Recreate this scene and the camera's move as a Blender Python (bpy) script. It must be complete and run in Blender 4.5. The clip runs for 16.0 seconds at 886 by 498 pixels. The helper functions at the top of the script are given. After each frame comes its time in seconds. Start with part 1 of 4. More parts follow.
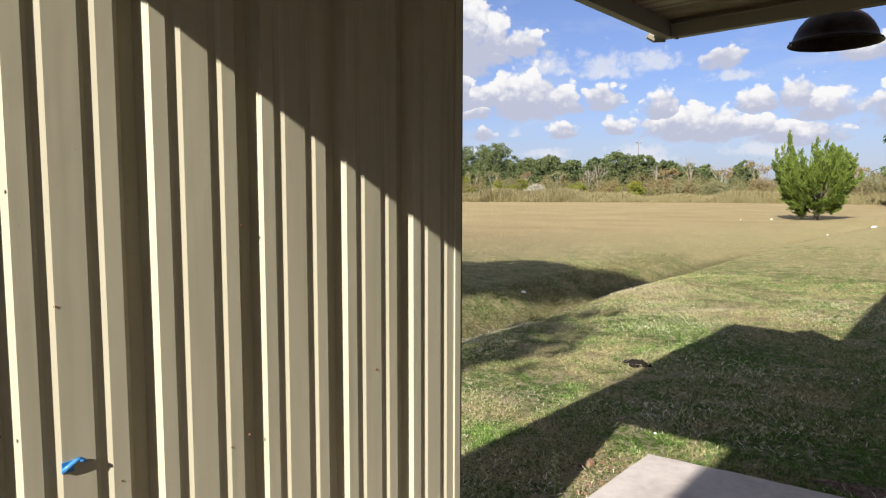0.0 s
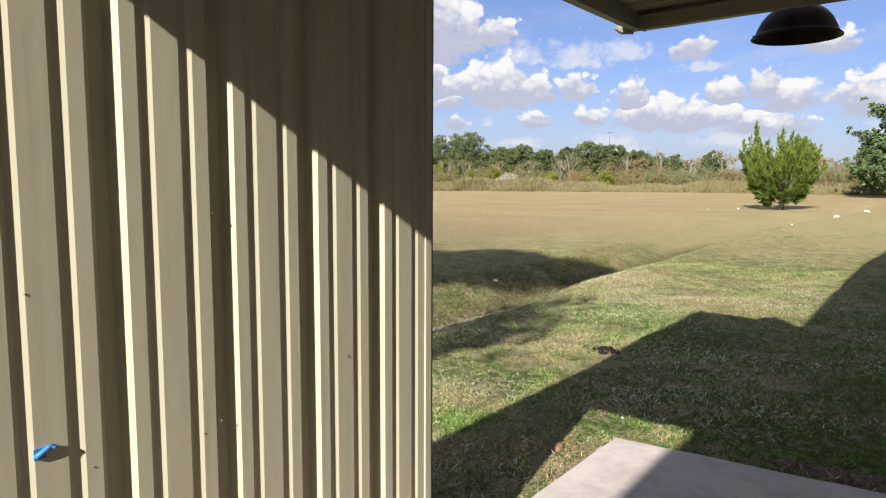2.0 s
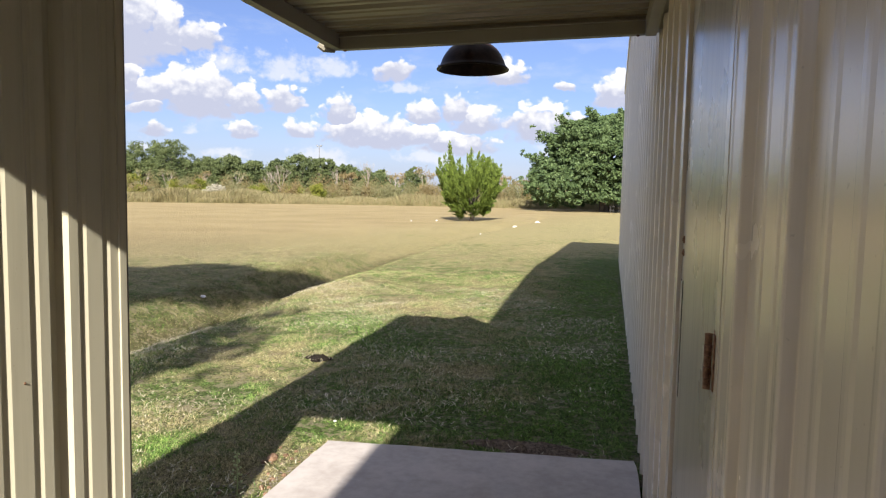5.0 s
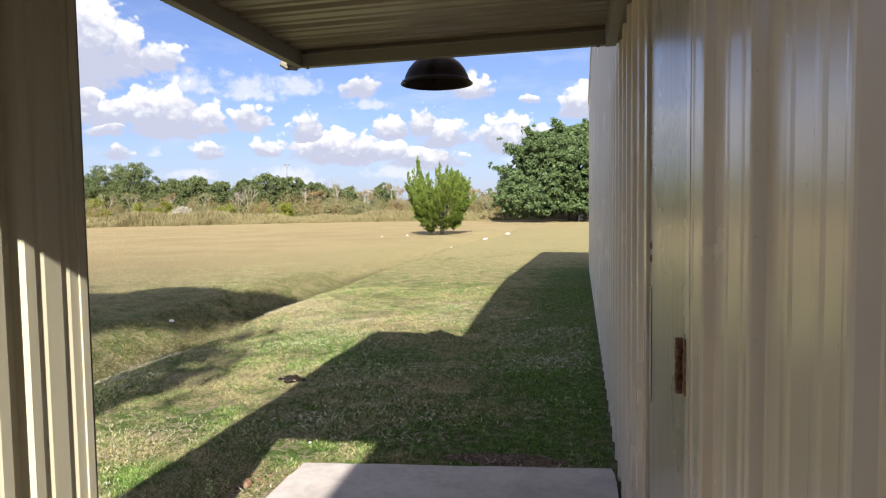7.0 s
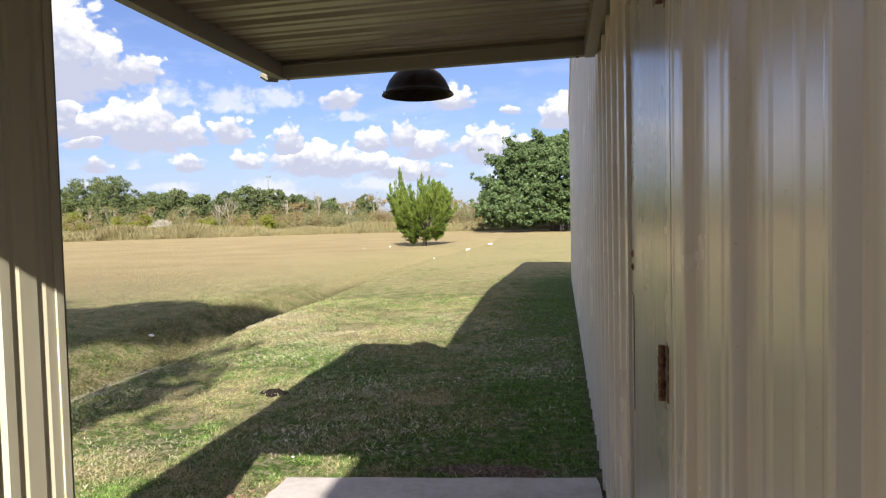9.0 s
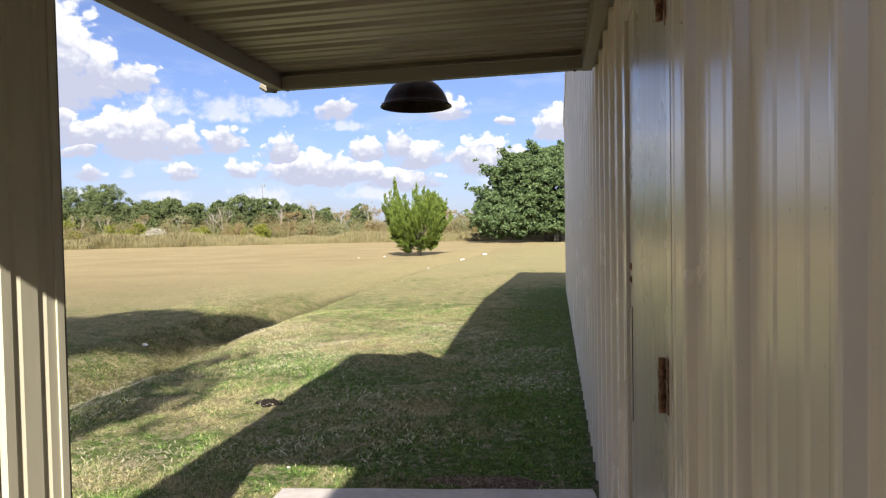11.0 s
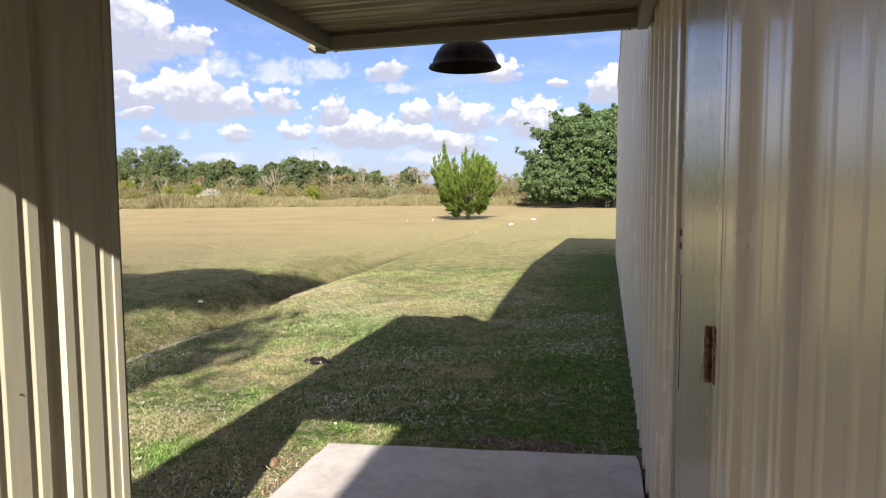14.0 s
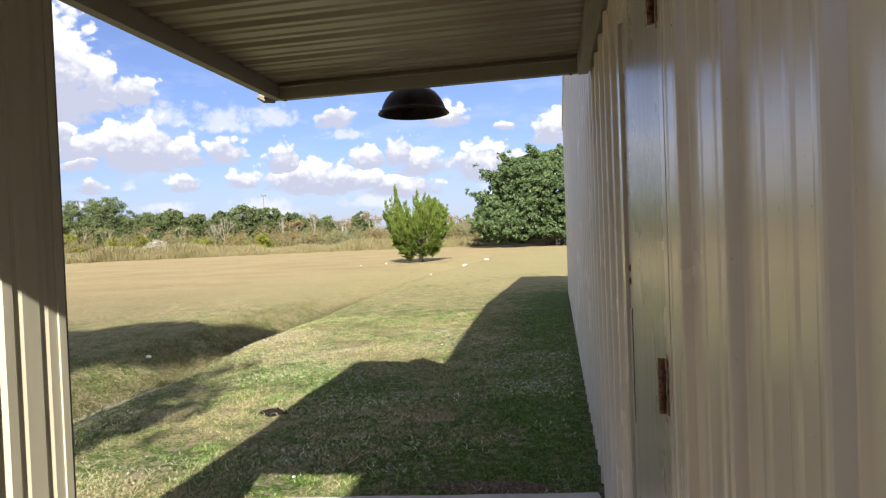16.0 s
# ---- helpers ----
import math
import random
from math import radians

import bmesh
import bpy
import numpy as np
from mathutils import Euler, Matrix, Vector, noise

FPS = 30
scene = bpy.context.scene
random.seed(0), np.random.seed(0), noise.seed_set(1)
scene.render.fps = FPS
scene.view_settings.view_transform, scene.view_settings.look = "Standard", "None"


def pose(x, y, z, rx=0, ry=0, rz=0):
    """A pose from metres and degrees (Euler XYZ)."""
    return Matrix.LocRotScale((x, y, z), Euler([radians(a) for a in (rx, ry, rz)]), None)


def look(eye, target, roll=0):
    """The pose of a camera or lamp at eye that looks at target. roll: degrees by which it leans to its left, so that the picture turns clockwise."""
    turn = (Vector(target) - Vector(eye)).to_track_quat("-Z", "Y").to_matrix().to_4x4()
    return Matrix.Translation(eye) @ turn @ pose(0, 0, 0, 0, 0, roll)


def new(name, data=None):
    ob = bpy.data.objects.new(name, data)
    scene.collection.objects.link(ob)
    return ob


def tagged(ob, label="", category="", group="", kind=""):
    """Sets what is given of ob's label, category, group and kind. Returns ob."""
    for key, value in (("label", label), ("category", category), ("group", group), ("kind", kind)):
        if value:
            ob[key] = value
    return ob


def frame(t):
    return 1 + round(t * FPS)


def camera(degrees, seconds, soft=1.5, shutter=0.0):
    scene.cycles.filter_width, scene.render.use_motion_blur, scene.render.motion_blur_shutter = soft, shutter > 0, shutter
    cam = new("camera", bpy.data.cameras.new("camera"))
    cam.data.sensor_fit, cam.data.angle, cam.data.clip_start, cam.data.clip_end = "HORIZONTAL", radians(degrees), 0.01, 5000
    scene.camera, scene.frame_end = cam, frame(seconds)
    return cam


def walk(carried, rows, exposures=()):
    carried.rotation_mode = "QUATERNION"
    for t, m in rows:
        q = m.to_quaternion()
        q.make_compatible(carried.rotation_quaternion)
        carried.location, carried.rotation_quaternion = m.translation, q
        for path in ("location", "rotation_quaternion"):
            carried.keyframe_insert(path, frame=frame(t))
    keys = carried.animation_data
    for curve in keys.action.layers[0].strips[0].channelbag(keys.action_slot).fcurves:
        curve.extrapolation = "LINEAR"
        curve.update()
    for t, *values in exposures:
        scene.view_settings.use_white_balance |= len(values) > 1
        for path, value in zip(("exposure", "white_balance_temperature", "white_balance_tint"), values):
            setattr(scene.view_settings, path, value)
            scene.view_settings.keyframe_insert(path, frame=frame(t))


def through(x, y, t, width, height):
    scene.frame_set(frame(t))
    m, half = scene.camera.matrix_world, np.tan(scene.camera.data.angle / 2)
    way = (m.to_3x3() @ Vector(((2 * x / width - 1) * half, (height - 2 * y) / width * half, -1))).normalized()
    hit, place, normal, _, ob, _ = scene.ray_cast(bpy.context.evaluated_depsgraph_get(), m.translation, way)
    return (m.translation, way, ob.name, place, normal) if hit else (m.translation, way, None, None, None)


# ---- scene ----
cam = camera(66.8, 16.0, soft=1.2)
PATH = [
    (0, (-0.051, -0.04, 1.617), (-1.34, 1.48, 1.44), 0.1),
    (0.5, (-0.033, -0.037, 1.617), (-1.346, 1.452, 1.384), 0.4),
    (1, (-0.028, -0.041, 1.618), (-1.348, 1.442, 1.38), 0.5),
    (1.5, (-0.03, -0.051, 1.618), (-1.335, 1.451, 1.416), 0.2),
    (2, (-0.021, -0.064, 1.618), (-1.245, 1.504, 1.409), 0.3),
    (2.5, (-0.015, -0.065, 1.614), (-1.083, 1.615, 1.416), 1.3),
    (3, (-0.005, -0.058, 1.615), (-0.97, 1.683, 1.421), 1.9),
    (3.5, (0.015, -0.079, 1.608), (-0.819, 1.73, 1.43), 2.1),
    (4, (0.027, -0.101, 1.61), (-0.637, 1.783, 1.501), 1.5),
    (4.5, (0.036, -0.127, 1.612), (-0.551, 1.778, 1.455), 1.0),
    (5, (0.039, -0.13, 1.609), (-0.435, 1.806, 1.447), 1.1),
    (7.5, (0.045, -0.113, 1.607), (-0.347, 1.845, 1.496), -0.8),
    (8, (0.043, -0.119, 1.607), (-0.361, 1.837, 1.505), -1.2),
    (8.5, (0.046, -0.108, 1.604), (-0.311, 1.857, 1.509), -1.5),
    (11, (0.026, -0.129, 1.612), (-0.298, 1.844, 1.553), -1.0),
    (11.5, (0.035, -0.129, 1.61), (-0.292, 1.843, 1.551), -0.3),
    (12, (0.041, -0.124, 1.608), (-0.265, 1.848, 1.477), 0.1),
    (12.5, (0.04, -0.127, 1.608), (-0.275, 1.842, 1.454), 0.1),
    (13, (0.047, -0.118, 1.605), (-0.31, 1.844, 1.45), -0.9),
    (13.5, (0.047, -0.123, 1.604), (-0.359, 1.828, 1.436), -1.0),
    (14, (0.038, -0.114, 1.606), (-0.427, 1.824, 1.442), -0.3),
    (14.5, (0.041, -0.13, 1.609), (-0.332, 1.834, 1.562), -1.0),
    (15, (0.039, -0.13, 1.609), (-0.322, 1.836, 1.565), -1.5),
    (15.5, (0.041, -0.131, 1.608), (-0.326, 1.834, 1.535), -1.6),
    (16, (0.037, -0.135, 1.611), (-0.292, 1.837, 1.57), -2.2),
]
walk(cam, [(t, look(eye, target, roll)) for t, eye, target, roll in PATH], [(0, 1.0), (2.5, 1.02), (4.5, 1.22), (16, 1.26)])

# ---- sky and sun ----
SUN_DIR = Vector((-0.205, 1.0, -0.58)).normalized()
sun = new("sun", bpy.data.lights.new("sun", "SUN"))
sun.data.energy, sun.data.angle, sun.data.color = 5.2, 0.0093, (1.0, 0.95, 0.88)
sun.matrix_basis = look((0, 0, 0), SUN_DIR)

# cloud puffs: azimuth from +y and elevation of the flat base, half width, height (radians)
CUMULUS = [(-0.677, 0.191, 0.059, 0.122), (-0.628, 0.195, 0.034, 0.063), (-0.592, 0.195, 0.044, 0.037), (-0.652, 0.123, 0.05, 0.038), (-0.585, 0.115, 0.061, 0.065),
           (-0.531, 0.117, 0.033, 0.039), (-0.673, 0.139, 0.019, 0.04), (-0.653, 0.106, 0.025, 0.019), (-0.472, 0.119, 0.034, 0.036), (-0.646, 0.078, 0.023, 0.019),
           (-0.528, 0.08, 0.025, 0.022), (-0.392, 0.106, 0.027, 0.038), (-0.35, 0.076, 0.09, 0.045), (-0.453, 0.082, 0.025, 0.023), (-0.231, 0.067, 0.071, 0.033),
           (-0.285, 0.076, 0.062, 0.03), (-0.272, 0.109, 0.033, 0.029), (-0.225, 0.115, 0.028, 0.035), (-0.197, 0.099, 0.046, 0.04), (-0.097, 0.091, 0.07, 0.048),
           (-0.313, 0.169, 0.031, 0.028), (-0.155, 0.162, 0.042, 0.031), (-0.069, 0.155, 0.017, 0.012), (0.006, 0.133, 0.036, 0.045)]
WISPS = [(-0.556, 0.167, 0.055, 0.034), (-0.475, 0.165, 0.054, 0.036), (-0.404, 0.172, 0.048, 0.028), (-0.599, 0.078, 0.012, 0.013), (-0.264, 0.05, 0.057, 0.028),
         (-0.422, 0.044, 0.064, 0.026), (-0.657, 0.051, 0.021, 0.021), (-0.55, 0.047, 0.044, 0.017), (-0.067, 0.063, 0.05, 0.033), (-0.301, 0.149, 0.041, 0.016)]


class Tree:
    """Short hand for node graphs."""

    def __init__(self, tree):
        self.t = tree

    def node(self, kind):
        return self.t.nodes.new(kind)

    def put(self, socket, v):
        if isinstance(v, bpy.types.NodeSocket):
            self.t.links.new(v, socket)
        elif v is not None:
            socket.default_value = v

    def math(self, op, a, b=None, c=None):
        n = self.node("ShaderNodeMath")
        n.operation = op
        for i, v in enumerate((a, b, c)):
            self.put(n.inputs[i], v)
        return n.outputs[0]

    def vec(self, op, a, b=None):
        n = self.node("ShaderNodeVectorMath")
        n.operation = op
        self.put(n.inputs[0], a)
        self.put(n.inputs[1], b)
        return n.outputs["Value" if op in ("LENGTH", "DOT_PRODUCT") else "Vector"]

    def noise(self, vector, scale, detail=4.0, rough=0.55, colour=False):
        n = self.node("ShaderNodeTexNoise")
        self.put(n.inputs["Vector"], vector)
        self.put(n.inputs["Scale"], scale)
        self.put(n.inputs["Detail"], detail)
        self.put(n.inputs["Roughness"], rough)
        return n.outputs["Color" if colour else "Fac"]

    def step(self, v, a, b, lo=0.0, hi=1.0):
        n = self.node("ShaderNodeMapRange")
        n.interpolation_type = "SMOOTHSTEP"
        for i, x in enumerate((v, a, b, lo, hi)):
            self.put(n.inputs[i], x)
        return n.outputs[0]

    def mix(self, f, a, b):
        n = self.node("ShaderNodeMix")
        n.data_type = "RGBA"
        self.put(n.inputs[0], f)
        self.put(n.inputs[6], (*a, 1) if isinstance(a, tuple) else a)
        self.put(n.inputs[7], (*b, 1) if isinstance(b, tuple) else b)
        return n.outputs[2]

    def scaled(self, v, s):
        return self.vec("MULTIPLY", v, s)

    def bump(self, height, strength, distance):
        n = self.node("ShaderNodeBump")
        self.put(n.inputs["Strength"], strength)
        self.put(n.inputs["Distance"], distance)
        self.put(n.inputs["Height"], height)
        return n.outputs[0]


def make_sky():
    w = bpy.data.worlds.new("sky")
    scene.world, w.use_nodes = w, True
    g = Tree(w.node_tree)
    bg = w.node_tree.nodes["Background"]
    sky = g.node("ShaderNodeTexSky")
    sky.sky_type, sky.sun_disc = "NISHITA", False
    sky.sun_elevation, sky.sun_rotation = radians(29.6), radians(168.4)
    sky.air_density, sky.dust_density, sky.ozone_density = 1.0, 0.9, 3.0
    d = g.node("ShaderNodeTexCoord").outputs["Generated"]
    sep = g.node("ShaderNodeSeparateXYZ")
    g.put(sep.inputs[0], d)
    az, el = g.math("ARCTAN2", sep.outputs[0], sep.outputs[1]), g.math("ARCSINE", sep.outputs[2])
    comb = g.node("ShaderNodeCombineXYZ")
    g.put(comb.inputs[0], az)
    g.put(comb.inputs[1], el)
    p = comb.outputs[0]
    # billows push the outlines about
    n1 = g.vec("SUBTRACT", g.noise(g.scaled(p, (1, 1.3, 1)), 24, 5, 0.6, True), (0.5, 0.5, 0.5))
    q = g.vec("ADD", p, g.scaled(n1, (0.034, 0.022, 0)))
    cells = g.node("ShaderNodeTexVoronoi")
    cells.feature = "SMOOTH_F1"
    g.put(cells.inputs["Vector"], g.scaled(q, (1, 1.25, 1)))
    cells.inputs["Scale"].default_value, cells.inputs["Detail"].default_value = 46, 1.0
    cells.inputs["Roughness"].default_value, cells.inputs["Smoothness"].default_value = 0.6, 0.35
    bump = g.math("SUBTRACT", 0.65, cells.outputs["Distance"])
    fray = g.math("SUBTRACT", g.noise(p, 120, 5, 0.65), 0.5)

    def field(puffs):
        """Depth inside the nearest puff (1 at its base's middle, 0 at its rim), and the height within it."""
        best = high = None
        for a, e, wd, ht in puffs:
            off = g.vec("MULTIPLY", g.vec("SUBTRACT", q, (a, e, 0)), (0.9 / wd, 0.9 / ht, 0))
            # flat undersides: what lies below the base counts more
            inside = g.math("SUBTRACT", 1.0, g.vec("LENGTH", g.vec("MAXIMUM", off, g.vec("MULTIPLY", off, (-1, -3.2, 0)))))
            part_ = g.node("ShaderNodeSeparateXYZ")
            g.put(part_.inputs[0], off)
            v = part_.outputs[1]
            if best is None:
                best, high = inside, v
            else:
                over = g.step(g.math("SUBTRACT", inside, best), -0.06, 0.06)
                high = g.math("ADD", g.math("MULTIPLY", v, over), g.math("MULTIPLY", high, g.math("SUBTRACT", 1.0, over)))
                best = g.math("MAXIMUM", best, inside)
        return best, high

    depth, high = field(CUMULUS)
    depth = g.math("ADD", depth, g.math("MULTIPLY_ADD", bump, 0.5, g.math("MULTIPLY", fray, 0.26)))
    cover = g.step(depth, 0.0, g.step(high, 0.0, 0.5, 0.46, 0.18))
    light = g.step(g.math("ADD", high, g.math("MULTIPLY_ADD", bump, 0.45, g.math("MULTIPLY", fray, 0.5))), 0.0, 0.62)
    shade = g.mix(light, (0.56, 0.59, 0.74), (1.02, 1.01, 1.02))
    thin, thin_high = field(WISPS)
    thin = g.math("ADD", thin, g.math("MULTIPLY_ADD", bump, 0.6, g.math("MULTIPLY", fray, 0.9)))
    wisp = g.step(thin, 0.0, 0.75, 0.0, 0.72)
    # wisps and clouds in the rest of the sky
    loose = g.noise(g.scaled(p, (2.2, 6.5, 1)), 3.4, 7, 0.62)
    haze = g.math("MULTIPLY", g.step(loose, 0.46, 0.70), g.step(el, 0.0, 0.08, 0.12, 0.3))
    base = g.mix(0.0, sky.outputs[0], (0, 0, 0))
    blue = g.vec("MULTIPLY", base, (0.101, 0.101, 0.136))
    pale = g.mix(g.step(el, 0.16, -0.02, 0.08, 0.55), blue, (0.57, 0.66, 0.87))
    veil = g.mix(haze, pale, (0.70, 0.76, 0.88))
    veil = g.mix(wisp, veil, (0.86, 0.87, 0.93))
    # unseen broken bright cloud overhead and behind, added to lift the shaded parts
    beyond = g.math("MULTIPLY", g.step(g.noise(g.scaled(d, (1, 1, 2)), 1.8, 6, 0.6), 0.44, 0.58), g.step(el, 0.36, 0.7))
    veil = g.mix(g.math("MULTIPLY", beyond, 0.6), veil, (1.12, 1.11, 1.12))
    g.put(bg.inputs[0], g.mix(cover, veil, shade))
    bg.inputs[1].default_value = 0.47


make_sky()


# ---- materials ----
def material(name):
    m = bpy.data.materials.new(name)
    m.use_nodes = True
    g = Tree(m.node_tree)
    return m, g, m.node_tree.nodes["Principled BSDF"]


def where(g):
    return g.node("ShaderNodeNewGeometry").outputs["Position"]


def island(g):
    return g.node("ShaderNodeNewGeometry").outputs["Random Per Island"]


def paint(name, colour, rough=0.38, dirt=(0.20, 0.17, 0.12), amount=0.35, gloss=0.5):
    """Old baked enamel on sheet metal: chalky patches, dirty runs, fine dents."""
    m, g, b = material(name)
    p = where(g)
    runs = g.noise(g.scaled(p, (26, 26, 0.7)), 1.0, 5, 0.6)
    patch = g.noise(p, 1.7, 5)
    specks = g.step(g.noise(p, 90, 2), 0.70, 0.78)
    c = g.mix(g.math("MULTIPLY", g.step(runs, 0.45, 0.8), amount), colour, dirt)
    c = g.mix(g.math("MULTIPLY", g.step(patch, 0.4, 0.75), 0.25), c, tuple(min(1, v * 1.18) for v in colour))
    c = g.mix(g.math("MULTIPLY", specks, 0.25), c, dirt)
    g.put(b.inputs["Base Color"], c)
    g.put(b.inputs["Roughness"], g.math("MULTIPLY_ADD", patch, 0.22, rough - 0.08))
    b.inputs["Specular IOR Level"].default_value = gloss
    dents = g.math("ADD", g.noise(g.scaled(p, (1, 1, 0.35)), 7, 3), g.math("MULTIPLY", g.noise(p, 220, 2), 0.03))
    g.put(b.inputs["Normal"], g.bump(dents, 0.12, 0.02))
    return m


def mottled(name, a, b_, scale, rough=0.9, metal=0.0, bump=0.3, depth=0.01, spread=(0.35, 0.68)):
    m, g, b = material(name)
    p = where(g)
    n = g.math("ADD", g.math("MULTIPLY", g.noise(p, scale, 6, 0.65), 0.7), g.math("MULTIPLY", g.noise(p, scale * 6, 3), 0.3))
    g.put(b.inputs["Base Color"], g.mix(g.step(n, *spread), a, b_))
    b.inputs["Roughness"].default_value, b.inputs["Metallic"].default_value = rough, metal
    g.put(b.inputs["Normal"], g.bump(n, bump, depth))
    return m


def foliage(name, dark, light, warm=None, through=0.25, patch=0.6):
    """Leaves: colour varies from leaf to leaf and from bough to bough; light comes through."""
    m, g, b = material(name)
    r = island(g)
    c = g.mix(g.math("MULTIPLY_ADD", r, 0.6, g.math("MULTIPLY_ADD", g.noise(where(g), patch, 3), 0.9, -0.25)), dark, light)
    if warm:
        c = g.mix(g.step(r, 0.86, 0.95, 0, 0.8), c, warm)
    g.put(b.inputs["Base Color"], c)
    b.inputs["Roughness"].default_value = 0.62
    b.inputs["Specular IOR Level"].default_value = 0.25
    t = g.node("ShaderNodeBsdfTranslucent")
    g.put(t.inputs[0], c)
    mix = g.node("ShaderNodeMixShader")
    mix.inputs[0].default_value = through
    g.put(mix.inputs[1], b.outputs[0])
    g.put(mix.inputs[2], t.outputs[0])
    g.put(m.node_tree.nodes["Material Output"].inputs[0], mix.outputs[0])
    return m


# places where the lawn is worn to litter, and where it is lush: x, y, radius
WORN = [(-3.4, 5.8, 0.6), (-2.7, 4.0, 0.3), (-3.3, 4.2, 0.4), (-1.3, 6.1, 0.35), (-0.4, 5.5, 0.35), (-2.3, 3.4, 0.35), (-2.6, 9.6, 0.9), (-1.9, 3.5, 0.25), (-4.9, 10.6, 0.9)]
LUSH = [(-3.4, 7.8, 0.8), (-2.8, 3.75, 0.25), (-1.9, 4.25, 0.25), (-1.1, 4.65, 0.35), (-0.5, 4.7, 0.35), (0.0, 5.5, 0.5), (0.0, 7.0, 0.7), (-0.1, 9.0, 0.8), (-2.3, 7.3, 0.7), (-3.0, 4.8, 0.3)]


def turf_mask(g, p):
    """How dry the turf is, 0 green to 1 straw, by place: the mown field beyond the ditch is straw, the strip along the wall green."""
    s = g.node("ShaderNodeSeparateXYZ")
    g.put(s.inputs[0], p)
    x, y = s.outputs[0], s.outputs[1]
    flat = g.scaled(p, (1, 1, 0))
    big = g.noise(flat, 0.32, 4, 0.6)
    fine = g.noise(flat, 3.2, 6, 0.7)
    field = g.step(g.math("ADD", g.math("ADD", x, g.math("MULTIPLY_ADD", y, -0.22, 2.2)), g.math("MULTIPLY", big, -5.0)), -9.0, -22.0)
    far = g.math("MULTIPLY", g.step(y, 8.0, 30.0), 0.42)
    wall = g.math("MULTIPLY", g.step(x, -1.3, -0.05, 0.0, 0.5), g.step(y, 24.0, 15.0))
    far = g.math("ADD", far, g.step(g.math("ADD", x, g.math("MULTIPLY", big, -2.0)), -6.2, -10.0, 0.0, 0.16))
    base = g.math("ADD", g.math("MULTIPLY_ADD", fine, 1.8, g.math("MULTIPLY_ADD", big, 1.0, -0.84)), far)
    spots = None
    for places, weight in ((WORN, 0.38), (LUSH, -0.5)):
        for a, b, r in places:
            one = g.math("MULTIPLY", g.step(g.vec("LENGTH", g.vec("SUBTRACT", flat, (a, b, 0))), r * 1.5, r * 0.2), weight)
            spots = one if spots is None else g.math("ADD", spots, one)
    base = g.math("ADD", base, g.math("MULTIPLY", spots, g.math("MULTIPLY_ADD", fine, 1.2, 0.2)))
    return g.math("MAXIMUM", g.math("SUBTRACT", base, wall), g.math("MULTIPLY", field, g.math("MULTIPLY_ADD", fine, 0.35, 0.78))), fine, field


def make_ground_material():
    m, g, b = material("turf_ground")
    p = where(g)
    dry, fine, field = turf_mask(g, p)
    grit = g.noise(p, 44, 5, 0.7)
    c = g.mix(g.step(dry, 0.25, 0.95), (0.095, 0.145, 0.032), (0.34, 0.29, 0.14))
    c = g.mix(field, c, g.mix(g.step(g.noise(g.scaled(p, (1, 1, 0)), 0.22, 4, 0.55), 0.3, 0.7), (0.31, 0.24, 0.12), (0.37, 0.29, 0.15)))
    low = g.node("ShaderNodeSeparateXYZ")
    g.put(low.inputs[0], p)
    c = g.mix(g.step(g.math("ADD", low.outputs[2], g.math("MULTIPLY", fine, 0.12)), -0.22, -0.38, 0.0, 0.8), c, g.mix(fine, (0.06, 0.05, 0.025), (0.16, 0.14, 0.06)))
    c = g.mix(g.math("MULTIPLY", g.step(grit, 0.44, 0.60, 0.0, 0.8), g.step(low.outputs[1], 30.0, 8.0, 0.2, 1.0)), c, (0.03, 0.028, 0.014))
    litter = g.math("MULTIPLY", g.step(g.noise(p, 13, 5, 0.7), 0.48, 0.60), g.step(low.outputs[1], 26.0, 7.0, 0.0, 0.6))
    c = g.mix(litter, c, g.mix(g.noise(p, 70, 3), (0.10, 0.07, 0.042), (0.48, 0.40, 0.27)))
    g.put(b.inputs["Base Color"], c)
    b.inputs["Roughness"].default_value = 0.95
    b.inputs["Specular IOR Level"].default_value = 0.1
    g.put(b.inputs["Normal"], g.bump(g.math("ADD", grit, g.math("MULTIPLY", g.noise(p, 9, 4), 1.2)), 0.9, 0.04))
    return m


def make_blade_material():
    m, g, b = material("turf_blades")
    p = where(g)
    dry, fine, field = turf_mask(g, p)
    r = island(g)
    k = g.math("ADD", dry, g.math("MULTIPLY_ADD", r, 0.8, -0.4))
    c = g.mix(g.step(k, 0.3, 0.85), g.mix(r, (0.05, 0.135, 0.02), (0.30, 0.48, 0.10)), g.mix(r, (0.17, 0.14, 0.06), (0.62, 0.53, 0.29)))
    # dark brown clumps among the fresh; shade between blades is put into their colour
    clump = g.noise(g.scaled(p, (1, 1, 0.3)), 26, 5, 0.75)
    c = g.mix(g.step(clump, 0.47, 0.58, 0.0, 0.8), c, g.mix(r, (0.014, 0.022, 0.006), (0.10, 0.105, 0.03)))
    g.put(b.inputs["Base Color"], c)
    b.inputs["Roughness"].default_value = 0.7
    b.inputs["Specular IOR Level"].default_value = 0.2
    return m


